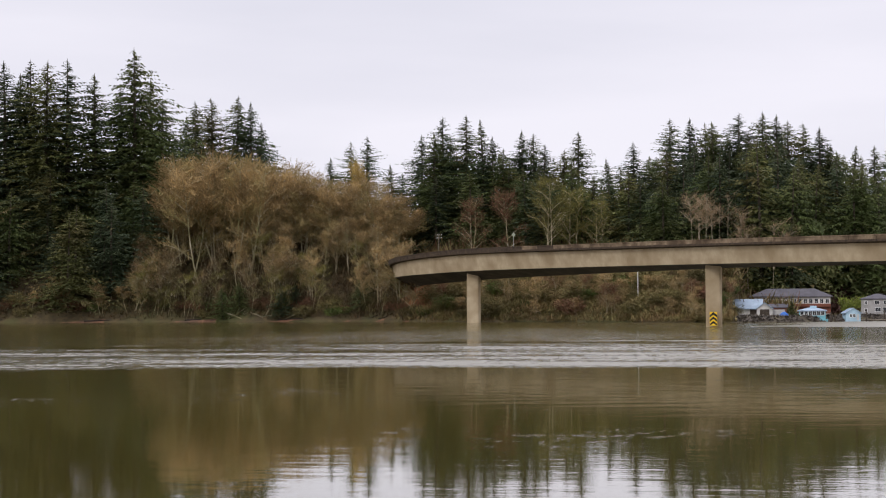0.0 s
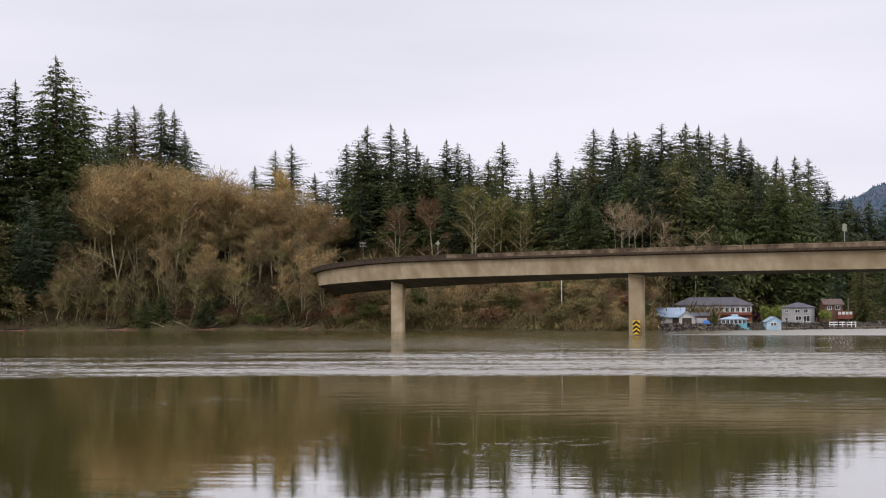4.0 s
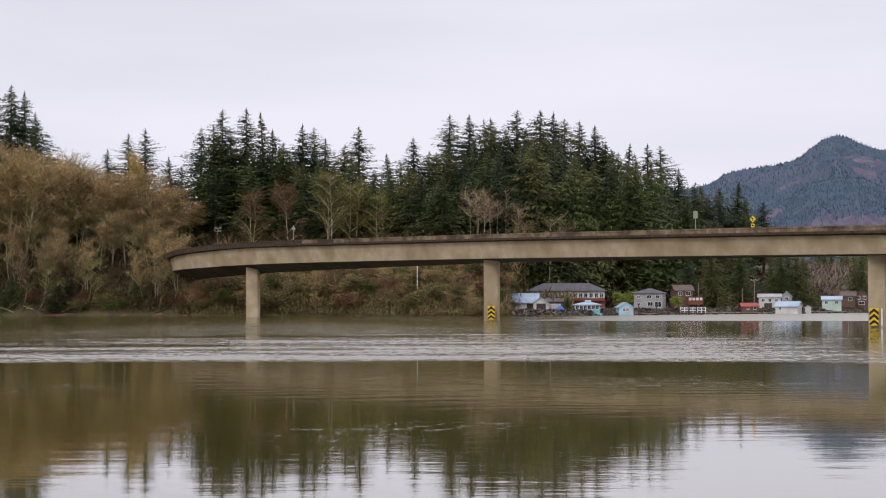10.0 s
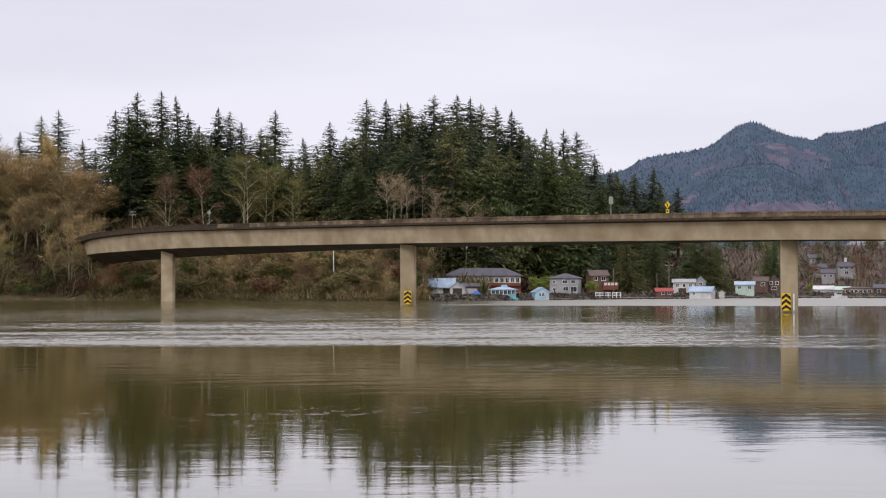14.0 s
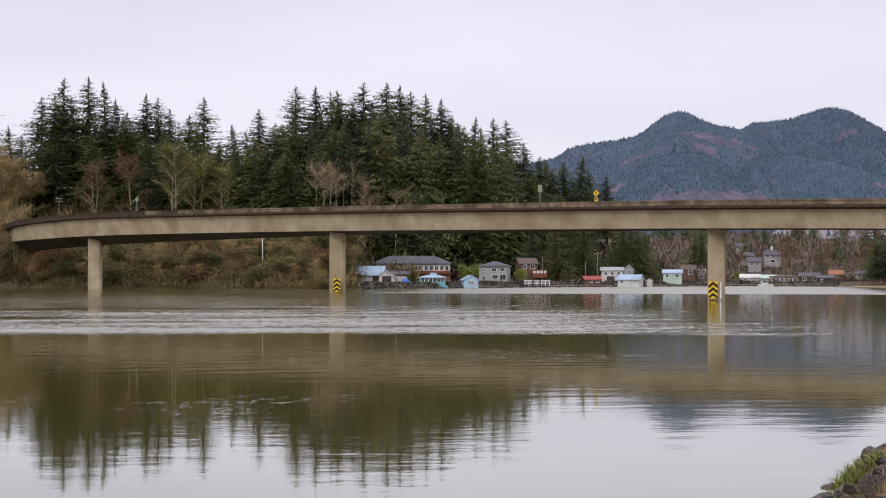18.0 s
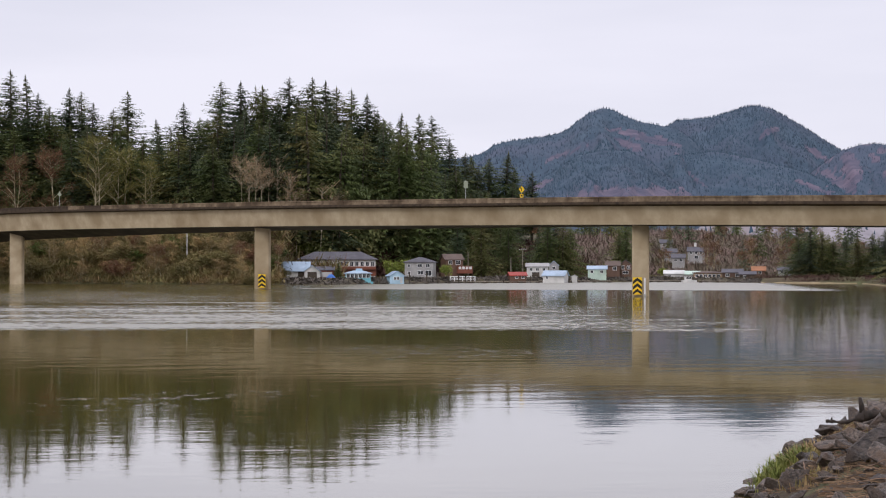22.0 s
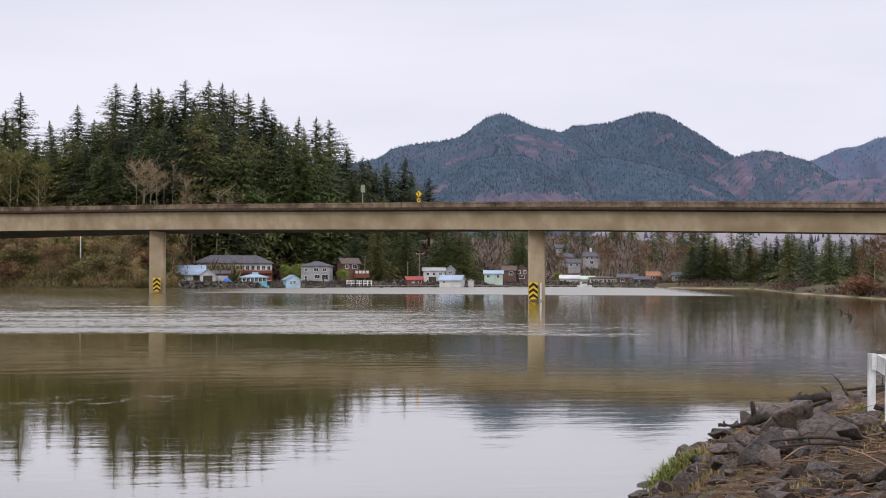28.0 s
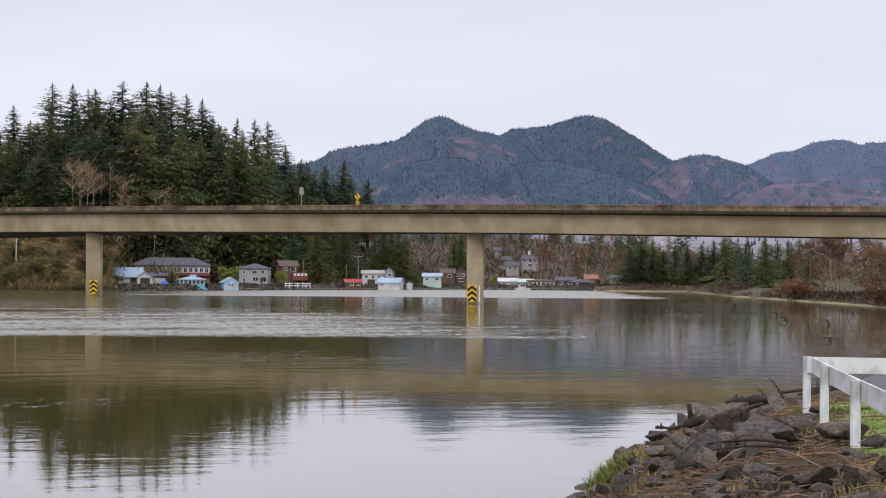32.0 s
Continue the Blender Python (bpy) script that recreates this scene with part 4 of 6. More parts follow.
M_BRACKEN = surface("dead_bracken", (0.15, 0.095, 0.045), (0.28, 0.185, 0.085), 0.4, 0.95, (0.19, 0.165, 0.06), 0.3, 0, 0, island=0.4)
M_FLOOR = surface("dark_leaf_litter_growth", (0.045, 0.030, 0.016), (0.135, 0.088, 0.042), 0.4, 0.95, (0.09, 0.075, 0.03), 0.3, 0, 0, island=0.4)
M_DARKWOOD_STONE = surface("dark_waterfront_stone", (0.05, 0.043, 0.036), (0.15, 0.13, 0.11), 0.8, 0.9, None, 0.2, 0, 0, island=0.5)
M_FARTWIG = surface("pinkish_grey_twigs", (0.12, 0.082, 0.068), (0.21, 0.145, 0.122), 0.2, 0.95, (0.13, 0.115, 0.080), 0.3, 0, 0, island=0.18)
M_MAROON = surface("dark_bramble_canes", (0.045, 0.020, 0.018), (0.10, 0.050, 0.040), 0.4, 0.95, (0.07, 0.05, 0.03), 0.3, 0, 0, island=0.4)
thicket("bank_scrub", "tangled olive-brown scrub on the slope below the road", M_BUSH, -22, -10.8, 0, 60, 22000, 2.0, 3, 0.09)
thicket("dead_bracken", "rusty dead bracken and brambles on the slope", M_BRACKEN, -22, -10.8, 0, 64, 14000, 1.8, 3, 0.09)
thicket("wood_floor", "dark brown undergrowth beneath the bare alders", M_FLOOR, -36, -21, 2.6, 56, 9000, 1.7)
thicket("alder_saplings", "thin dark alder saplings on the slope", M_FLOOR, -31, -21, 1, 56, 9000, 4.2, 3, 0.03)
thicket("wood_edge", "olive-brown saplings and brush under the conifers", M_BUSH, -21, -9, 34, 68, 5000, 6.0, 3, 0.05)
thicket("red_saplings", "russet leafless saplings under the conifers", M_TWIG_RED, -21, -9, 34, 66, 2600, 6.0, 3, 0.035)
thicket("brambles", "dark maroon brambles on the slope behind the houses", M_MAROON, -10.7, 1, 58, 110, 14000, 2.2)
thicket("shore_brush", "russet brush along the sandy point", M_MAROON, 4.5, 17, 4, 40, 9000, 1.2, 3, 0.08, -0.18)
thicket("far_brush", "pinkish-brown leafless woods on the far slope", M_FARTWIG, -2, 10, 90, 360, 24000, 3.4, 3, 0.06)
thicket("garden_grass", "rough brown-green grass round the houses", M_BUSH, -10.9, 5, 4, 62, 9000, 0.7, 3, 0.1)
thicket("shore_stone", "dark broken stone along the waterfront", M_DARKWOOD_STONE, -10.9, 5, -0.5, 7, 5200, 0.75, 3, 0.5)


def drape(name, label, category, mat, a0, a1, r0, r1, lift, na=40, nr=6, rough=0.2):
    """A skin of other soil over the far bank."""
    g = Geo()
    for i in range(na + 1):
        az = a0 + (a1 - a0) * i / na
        sh = float(np.interp(az, SHORE_AZ, SHORE_D))
        e = 1 + rough * noise.noise((az * 3, 0.4, 0))
        for j in range(nr + 1):
            p = polar(az, sh + r0 + (r1 - r0) * e * j / nr)
            g.v.append((p.x, p.y, ground_z(p.x, p.y) + lift))
    for i in range(na):
        for j in range(nr):
            q = i * (nr + 1) + j
            g.f.append((q, q + 1, q + nr + 2, q + nr + 1))
    tagged(part(name, g, mat, smooth=True), label, category, kind="structure")


M_SAND = surface("pale_river_sand", (0.24, 0.18, 0.10), (0.36, 0.28, 0.17), 0.4, 0.95, (0.22, 0.17, 0.09), 0.2)
M_RUST = surface("orange_clay", (0.17, 0.065, 0.022), (0.27, 0.115, 0.042), 0.3, 0.95, (0.12, 0.06, 0.03), 0.4)
M_REDSOIL = surface("red_brown_shingle", (0.13, 0.060, 0.036), (0.27, 0.145, 0.09), 0.8, 0.95, (0.08, 0.055, 0.04), 0.3)
drape("sandbar", "pale sand along the wooded point", "sand", M_SAND, 5.0, 17, -1.0, 1.3, 0.12, 120, rough=1.2)
drape("clay_slope", "bare orange clay under the end of the bridge", "soil", M_RUST, -21.9, -20.75, 8, 33, 0.5, 16, 8, 0.6)
M_DARKSHORE = surface("dark_stony_shore", (0.03, 0.026, 0.02), (0.095, 0.078, 0.058), 0.7, 0.95, (0.10, 0.085, 0.045), 0.25, 0.5, 0.2)
drape("stony_shore", "dark stony shore in front of the houses", "shore", M_DARKSHORE, -10.9, 4.9, -1.5, 14, 0.1, 140)
drape("shingle", "red-brown shingle at the foot of the wood", "shore", M_REDSOIL, -37, -21, -1.5, 2.6, 0.1, 120)

# ---------------------------------------------------------------- houses on the far bank
def paint(name, c, rough=0.6, dirt=0.8):
    return surface(name, tuple(k * dirt for k in c), c, 0.6, rough, tuple(k * 0.7 for k in c), 0.4, 0.1, 0.02)


M_WHITE = paint("white_siding", (0.60, 0.59, 0.565), 0.6, 0.88)
M_GREY = paint("grey_siding", (0.36, 0.35, 0.34))
M_BROWN = paint("brown_siding", (0.14, 0.08, 0.055))
M_BRICK = paint("red_brown_cladding", (0.22, 0.075, 0.045))
M_TURQ = paint("turquoise_paint", (0.20, 0.50, 0.58))
M_PALEBLUE = paint("pale_blue_paint", (0.42, 0.60, 0.72))
M_MINT = paint("mint_paint", (0.50, 0.62, 0.52))
M_TAN = paint("tan_siding", (0.36, 0.24, 0.15))
M_SLATE = paint("dark_grey_shingles", (0.115, 0.11, 0.125), 0.9, 0.7)
M_BLUEROOF = paint("pale_blue_metal_roof", (0.33, 0.42, 0.52), 0.4, 0.85)
M_REDROOF = paint("red_metal_roof", (0.32, 0.055, 0.042), 0.6)
M_BROWNROOF = paint("brown_shingles", (0.13, 0.095, 0.08), 0.9)
M_ORANGEROOF = paint("orange_brown_shingles", (0.32, 0.15, 0.08), 0.9)
M_DARKWOOD = surface("tarred_timber", (0.035, 0.028, 0.022), (0.085, 0.068, 0.05), 2.0, 0.9)
M_TIMBER = surface("grey_weathered_timber", (0.16, 0.135, 0.105), (0.30, 0.26, 0.21), 2.0, 0.9, None, 0.2, 0.3, 0.02, (1, 1, 4))
M_FRAME = paint("white_window_frame", (0.75, 0.75, 0.74), 0.5, 0.95)


def glass(name):
    m, n, l, b = nodes(name)
    b.inputs["Base Color"].default_value = (0.025, 0.028, 0.032, 1)
    b.inputs["Roughness"].default_value = 0.08
    b.inputs["IOR"].default_value = 1.5
    return m


M_GLASS = glass("dark_window_glass")


def house(name, label, az, dist, w, d, wall, rise, walls, roof, wins=(), kind="gable", turn=0.0, base=None, eave=0.45, category="house", door=None):
    """A house with its front to the river. wins: rows of (x of the middle, sill height, width, height)."""
    p = polar(az, dist)
    z = ground_z(p.x, p.y) if base is None else base
    ob = thing(name, label, category, Matrix.Translation((p.x, p.y, z)) @ Matrix.Rotation(radians(-az + turn), 4, "Z"))
    g = Geo()
    g.box((0, 0, wall / 2 - 0.75), (w, d, wall + 1.5))
    if kind in ("gable", "front"):
        if kind == "gable":
            g.add([(-w / 2, -d / 2, wall), (-w / 2, d / 2, wall), (-w / 2, 0, wall + rise), (w / 2, -d / 2, wall), (w / 2, d / 2, wall), (w / 2, 0, wall + rise)], [(0, 2, 1), (3, 4, 5)])
        else:
            g.add([(-w / 2, -d / 2, wall), (w / 2, -d / 2, wall), (0, -d / 2, wall + rise), (-w / 2, d / 2, wall), (w / 2, d / 2, wall), (0, d / 2, wall + rise)], [(0, 1, 2), (3, 5, 4)])
    part("wall", g, walls, ob)
    g = Geo()
    hw, hd, th = w / 2 + eave, d / 2 + eave, 0.22
    if kind == "gable":
        drop = eave * rise / (d / 2)
        for sg in (-1, 1):
            a = [(-hw, sg * hd, wall - drop), (hw, sg * hd, wall - drop), (hw, 0, wall + rise), (-hw, 0, wall + rise)]
            g.add(a + [(x, y, zz + th) for x, y, zz in a], [(0, 1, 2, 3), (7, 6, 5, 4), (0, 4, 5, 1), (1, 5, 6, 2), (2, 6, 7, 3), (3, 7, 4, 0)])
    elif kind == "front":
        drop = eave * rise / (w / 2)
        for sg in (-1, 1):
            a = [(sg * hw, -hd, wall - drop), (sg * hw, hd, wall - drop), (0, hd, wall + rise), (0, -hd, wall + rise)]
            g.add(a + [(x, y, zz + th) for x, y, zz in a], [(0, 1, 2, 3), (7, 6, 5, 4), (0, 4, 5, 1), (1, 5, 6, 2), (2, 6, 7, 3), (3, 7, 4, 0)])
    else:
        k = max(0.5, hw - hd)
        low = [(-hw, -hd), (hw, -hd), (hw, hd), (-hw, hd)]
        vs = [(x, y, wall - 0.1) for x, y in low] + [(x, y, wall + 0.15) for x, y in low] + [(-k, 0, wall + rise), (k, 0, wall + rise)]
        g.add(vs, [(3, 2, 1, 0), (0, 1, 5, 4), (1, 2, 6, 5), (2, 3, 7, 6), (3, 0, 4, 7), (4, 5, 9, 8), (5, 6, 9), (6, 7, 8, 9), (7, 4, 8)])
    part("roof", g, roof, ob)
    for x, sill, ww, hh in wins:
        g = Geo()
        for bx, bz, bw, bh in ((x, sill - 0.05, ww + 0.2, 0.12), (x, sill + hh + 0.05, ww + 0.2, 0.12), (x - ww / 2 - 0.05, sill + hh / 2, 0.12, hh + 0.1), (x + ww / 2 + 0.05, sill + hh / 2, 0.12, hh + 0.1), (x, sill + hh / 2, 0.06, hh)):
            g.box((bx, -d / 2 - 0.05, bz), (bw, 0.14, bh))
        wo = part("window", g, M_FRAME, ob)
        g = Geo()
        g.box((x, -d / 2 - 0.015, sill + hh / 2), (ww, 0.05, hh))
        part("pane", g, M_GLASS, wo)
    if door:
        g = Geo()
        g.box((door[0], -d / 2 - 0.04, door[2] / 2), (door[1], 0.08, door[2]))
        part("door", g, door[3], ob)
    return ob


def extra(ob, name, c, s, mat, label=""):
    g = Geo()
    g.box(c, s)
    return part(name, g, mat, ob, label)


def brg(x):
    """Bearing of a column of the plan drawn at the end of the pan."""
    return math.degrees(math.atan((x - 784) / 3041))


lodge = house("lodge", "long white lodge with a grey hipped roof and red-brown lower front", brg(303), 582, 25.5, 10, 5.4, 2.7, M_WHITE, M_SLATE, [(-9, 3.4, 1.2, 1.0), (-5.0, 3.4, 1.2, 1.0)] + [(1.2 + 1.75 * k, 3.2, 1.05, 1.45) for k in range(7)], "hip", base=2.4, eave=0.8)
extra(lodge, "balcony", (6.2, -5.6, 2.6), (13.2, 1.2, 1.0), M_BRICK, "red-brown balcony front")
extra(lodge, "lower_front", (6.2, -5.1, 1.0), (13.2, 0.3, 2.2), M_BRICK, "red-brown lower wall")
house("boat_shed", "white boat shed with a pale blue metal roof", brg(226), 562, 8.5, 9, 2.6, 2.6, M_WHITE, M_BLUEROOF, [], "gable", base=1.7, category="shed", eave=0.8, door=(2.2, 2.6, 2.3, M_DARKWOOD))
# the open front is a dark panel in place of the shaded inside
house("boat_shed", "white gabled boat shed open at the front", brg(257), 559, 5.0, 7, 2.4, 1.8, M_WHITE, M_BLUEROOF, [], "front", base=1.6, category="shed", door=(0, 3.0, 2.2, M_DARKWOOD))
house("garage", "small red garage with a white door", brg(281), 563, 5.2, 5, 2.4, 0.9, M_BRICK, M_SLATE, [], "gable", base=2.0, category="garage", door=(0, 4.2, 1.7, M_WHITE))
flt = house("floating_house", "turquoise floating house with a pale blue roof and cupola", brg(340), 543, 8.0, 5.5, 2.6, 1.0, M_TURQ, M_BLUEROOF, [(-3.1 + 1.25 * k, 1.3, 0.95, 1.15) for k in range(6)], "hip", base=0.75, category="floating house", eave=0.5)
extra(flt, "cupola", (0.3, 0, 3.75), (2.0, 1.5, 0.8), M_PALEBLUE, "small pale blue cupola")
extra(flt, "float", (0, 0, -0.35), (9.4, 7.0, 0.75), M_TURQ, "turquoise float")
house("cottage", "tiny pale blue cottage at the water's edge", brg(407), 547, 4.6, 4.0, 2.3, 1.3, M_PALEBLUE, M_BLUEROOF, [(-0.7, 1.0, 0.7, 0.9), (0.3, 1.0, 0.7, 0.9)], "front", base=0.35, category="cottage", turn=16, door=(1.4, 0.7, 1.8, M_WHITE))
house("house", "grey two-storey house with a dark hipped roof", brg(452), 572, 9.4, 8, 5.0, 1.7, M_GREY, M_SLATE, [(-3.2, 3.4, 0.8, 0.9), (0.3, 3.4, 1.5, 1.0), (3.0, 3.4, 1.2, 1.0), (0.6, 1.0, 1.7, 1.2), (3.2, 0.6, 2.0, 1.7), (-3.2, 1.0, 0.8, 0.9)], "hip", base=1.9, turn=-8)
hb = house("house", "dark brown two-storey house with white windows", brg(508), 592, 6.2, 7, 4.6, 1.7, M_BROWN, M_BROWNROOF, [(-1.4, 3.0, 1.1, 1.1), (1.3, 2.9, 1.5, 1.3)], "gable", base=3.3, turn=14)
extra(hb, "porch", (3.4, -4.2, 1.1), (5.2, 2.4, 2.6), M_BRICK, "red-brown enclosed porch")
for k in range(4):
    extra(hb, "porch_window", (1.5 + 1.25 * k, -5.43, 1.7), (0.9, 0.08, 0.9), M_FRAME)
house("cabin", "small dark cabin with a red metal roof", brg(624), 581, 5.4, 5, 1.9, 1.0, M_BROWN, M_REDROOF, [(-0.6, 0.9, 0.8, 0.9), (1.6, 0.9, 1.0, 0.9)], "gable", base=0.6, category="cabin", turn=10)
hw = house("house", "white house with a low arched boat entrance", brg(660), 598, 7.4, 6.5, 4.6, 1.0, M_WHITE, M_GREY, [(-2.2, 3.1, 0.9, 0.9), (0, 3.1, 0.9, 0.9), (2.2, 3.1, 0.9, 0.9)], "gable", base=0.9, door=(-0.6, 2.6, 2.6, M_DARKWOOD))
house("house", "pale grey gabled house behind the boathouses", brg(689), 606, 3.4, 5, 3.4, 1.6, M_GREY, M_BLUEROOF, [(0, 2.2, 1.0, 0.8)], "front", base=2.4)
house("boathouse", "white boathouse with a pale blue metal roof", brg(692), 585, 7.4, 6, 2.0, 1.5, M_WHITE, M_BLUEROOF, [(-2.2, 0.9, 0.7, 0.8)], "gable", base=0.45, category="boathouse", turn=-14)
house("shed", "tiny white shed by the water", brg(725), 588, 1.9, 1.9, 1.5, 0.5, M_WHITE, M_GREY, [], "front", base=0.6, category="shed")
house("house", "mint green bungalow with a pale metal roof", brg(765), 604, 6.4, 6, 2.4, 1.0, M_MINT, M_BLUEROOF, [(-1.8, 1.0, 0.9, 0.9), (1.6, 1.0, 0.9, 0.9)], "gable", base=2.2)
house("house", "dark brown chalet half hidden by trees", brg(793), 614, 4.6, 6, 3.2, 1.4, M_BROWN, M_BROWNROOF, [(0.6, 1.6, 1.2, 1.1)], "gable", base=2.6)
house("house", "dark brown house with pale windows", brg(815), 618, 4.4, 6, 3.6, 1.8, M_BROWN, M_SLATE, [(-1.0, 2.2, 0.9, 1.1), (1.0, 2.2, 0.9, 1.1), (0, 0.5, 1.8, 0.9)], "front", base=2.4)
# the far reach
house("long_shed", "long white boat shed with a pale roof", brg(899), 622, 6.6, 6, 1.9, 1.1, M_WHITE, M_WHITE, [(-1.5, 0.7, 0.8, 0.8)], "gable", base=1.0, category="shed")
house("long_shed", "white shed with a mint green roof", brg(926), 624, 7.0, 6, 1.7, 1.0, M_WHITE, M_MINT, [(1.5, 0.6, 0.8, 0.8)], "gable", base=1.0, category="shed")
fh = house("floating_house", "tan floating house with a row of windows", brg(958), 616, 10.0, 6, 2.5, 0.6, M_TAN, M_BROWNROOF, [(-3.8 + 1.5 * k, 1.1, 1.0, 0.9) for k in range(6)], "hip", base=0.7, category="floating house")
extra(fh, "float", (0, 0, -0.35), (11.5, 7.2, 0.75), M_TIMBER)
house("house", "low brown house with a dark shingled roof", brg(1001), 618, 7.0, 6, 2.3, 1.1, M_BROWN, M_SLATE, [(-1.8, 0.9, 1.2, 0.9), (1.6, 0.9, 1.2, 0.9)], "gable", base=1.1)
house("house", "dark waterside house with a lean-to", brg(1027), 614, 5.4, 6, 2.0, 0.9, M_DARKWOOD, M_SLATE, [(-1.0, 0.8, 0.9, 0.7)], "gable", base=0.8)
house("house", "brown house with an orange-brown roof and white dormer", brg(1046), 624, 4.4, 5, 3.0, 1.3, M_BROWN, M_ORANGEROOF, [(0.4, 1.8, 1.0, 0.9)], "gable", base=1.1)
house("house", "low grey house among brown trees", brg(1092), 640, 5.2, 5, 2.0, 1.0, M_GREY, M_SLATE, [(-1.2, 0.9, 0.8, 0.8), (1.2, 0.9, 0.8, 0.8)], "gable", base=2.2)
ch = house("house", "large pale grey house high on the wooded slope", brg(938), 780, 7.6, 7, 4.0, 1.8, M_GREY, M_SLATE, [(-2.2, 2.8, 1.0, 1.2), (0, 2.8, 1.0, 1.2), (2.2, 2.8, 1.0, 1.2), (0, 0.7, 1.6, 1.2)], "gable", base=8.0)
extra(ch, "chimney", (-0.4, 0, 7.0), (1.1, 1.1, 1.8), M_WHITE, "white chimney")
for x, dd, zz in ((893, 770, 8.5), (907, 742, 6.0), (886, 800, 13.0)):
    house("house", "pale house among the bare trees on the slope", brg(x), dd, 5.4, 6, 3.0, 1.5, M_GREY, M_SLATE, [(-1.2, 1.4, 1.0, 1.0), (1.2, 1.4, 1.0, 1.0)], "gable", base=zz)


def pole_thing(az, dist, base, height, mat, arms, label):
    p = polar(az, dist)
    ob = thing("utility_pole", label, "pole", Matrix.Translation((p.x, p.y, base)), "poles along the far bank")
    g = Geo()
    g.tube([(0, 0, -1.0), (0, 0, height)], [0.17, 0.11], 8)
    part("pole", g, mat, ob)
    for k in range(arms):
        g = Geo()
        g.box((0, 0, height - 0.5 - 1.1 * k), (2.6, 0.14, 0.16))
        arm = part("crossarm", g, M_TIMBER, ob)
        for x in (-1.1, -0.4, 0.4, 1.1):
            g = Geo()
            g.tube([(x, 0, height - 0.42 - 1.1 * k), (x, 0, height - 0.14 - 1.1 * k)], [0.09, 0.06], 6)
            part("insulator", g, M_FRAME, arm)
    return ob


pole_thing(brg(634), 598, 1.6, 10.2, M_TIMBER, 1, "weathered wooden utility pole by the boathouses")
pole_thing(brg(613), 600, 1.6, 7.0, M_TIMBER, 0, "short grey wooden pole by the red-roofed cabin")
pole_thing(brg(537), 596, 3.0, 7.4, M_TIMBER, 0, "weathered wooden pole beside the brown house")
pole_thing(brg(466), 628, 10.0, 6.6, M_TIMBER, 1, "wooden utility pole on the dark slope")
pole_thing(brg(562), 632, 10.0, 6.0, M_TIMBER, 1, "wooden utility pole on the dark slope")
pole_thing(-20.55, 640, 22.5, 9.6, M_TIMBER, 2, "wooden utility pole with two crossarms beyond the bridge")
pole_thing(-13.95, 556, 8.2, 9.0, M_FRAME, 0, "white painted pole in front of a dark conifer")

wires = thing("power_line", "thin dark power line strung between poles on the slope", "power line")
for off in (-1.0, 0.0, 1.0):
    for (xa, da, za), (xb, db, zb) in (((300, 640, 17.5), (466, 628, 16.2)), ((466, 628, 16.2), (562, 632, 15.6)), ((562, 632, 15.6), (634, 598, 11.4))):
        p, q = polar(brg(xa), da, za), polar(brg(xb), db, zb)
        g = Geo()
        g.tube([(p.x + (q.x - p.x) * k / 8, p.y + off + (q.y - p.y) * k / 8, p.z + 0.12 + (q.z - p.z) * k / 8 - 0.9 * math.sin(math.pi * k / 8)) for k in range(9)], [0.035] * 9, 4)
        part("wire", g, M_DARKWOOD, wires)

# white guard rail on the bank road
rail = thing("guard_rail", "white wooden guard rail along the bank road", "guard rail", Matrix.Identity(4))
for k in range(5):
    p = polar(-14.15 + 0.26 * k, 562)
    g = Geo()
    g.box((p.x, p.y, 8.2), (0.22, 0.22, 1.6))
    part("post", g, M_FRAME, rail)
for k in range(4):
    a, b = polar(-14.15 + 0.26 * k, 561.8), polar(-13.89 + 0.26 * k, 561.8)
    g = Geo()
    g.box(((a.x + b.x) / 2, (a.y + b.y) / 2, 8.7), (2.5, 0.08, 0.3), radians(14))
    part("board", g, M_FRAME, rail)

# landing stages and pilings
def piling(az, dist, top, radius=0.22, label="dark tarred timber piling standing in the river"):
    p = polar(az, dist)
    ob = thing("piling", label, "piling", Matrix.Translation((p.x, p.y, 0)), "pilings in the river")
    g = Geo()
    g.tube([(0, 0, -4), (0.03, 0, top * 0.6), (0.0, 0.04, top)], [radius, radius * 0.95, radius * 0.9], 9)
    part("post", g, M_DARKWOOD, ob)


for x, top in ((372, 3.0), (379, 2.4), (432, 3.6), (463, 3.4), (483, 3.8), (503, 2.6), (520, 3.0), (533, 2.6), (545, 3.0), (600, 2.0), (648, 2.4), (656, 2.0), (716, 1.8)):
    piling(brg(x), float(np.interp(brg(x), SHORE_AZ, SHORE_D)) - 5 - 3 * rng.random(), top)


def stage(az, dist, w, label):
    ob = thing("landing_stage", label, "landing stage", Matrix.Translation(polar(az, dist, 0)) @ Matrix.Rotation(radians(-az), 4, "Z"), "landing stages by the houses")
    n = max(4, int(w / 1.6))
    for k in range(n):
        extra(ob, "plank_section", (-w / 2 + (k + 0.5) * w / n, 0, 0.55), (w / n - 0.06, 2.2, 0.14), M_TIMBER)
    for k in (-0.45, 0, 0.45):
        extra(ob, "float", (w * k, 0, 0.22), (1.2, 1.9, 0.52), M_DARKWOOD)


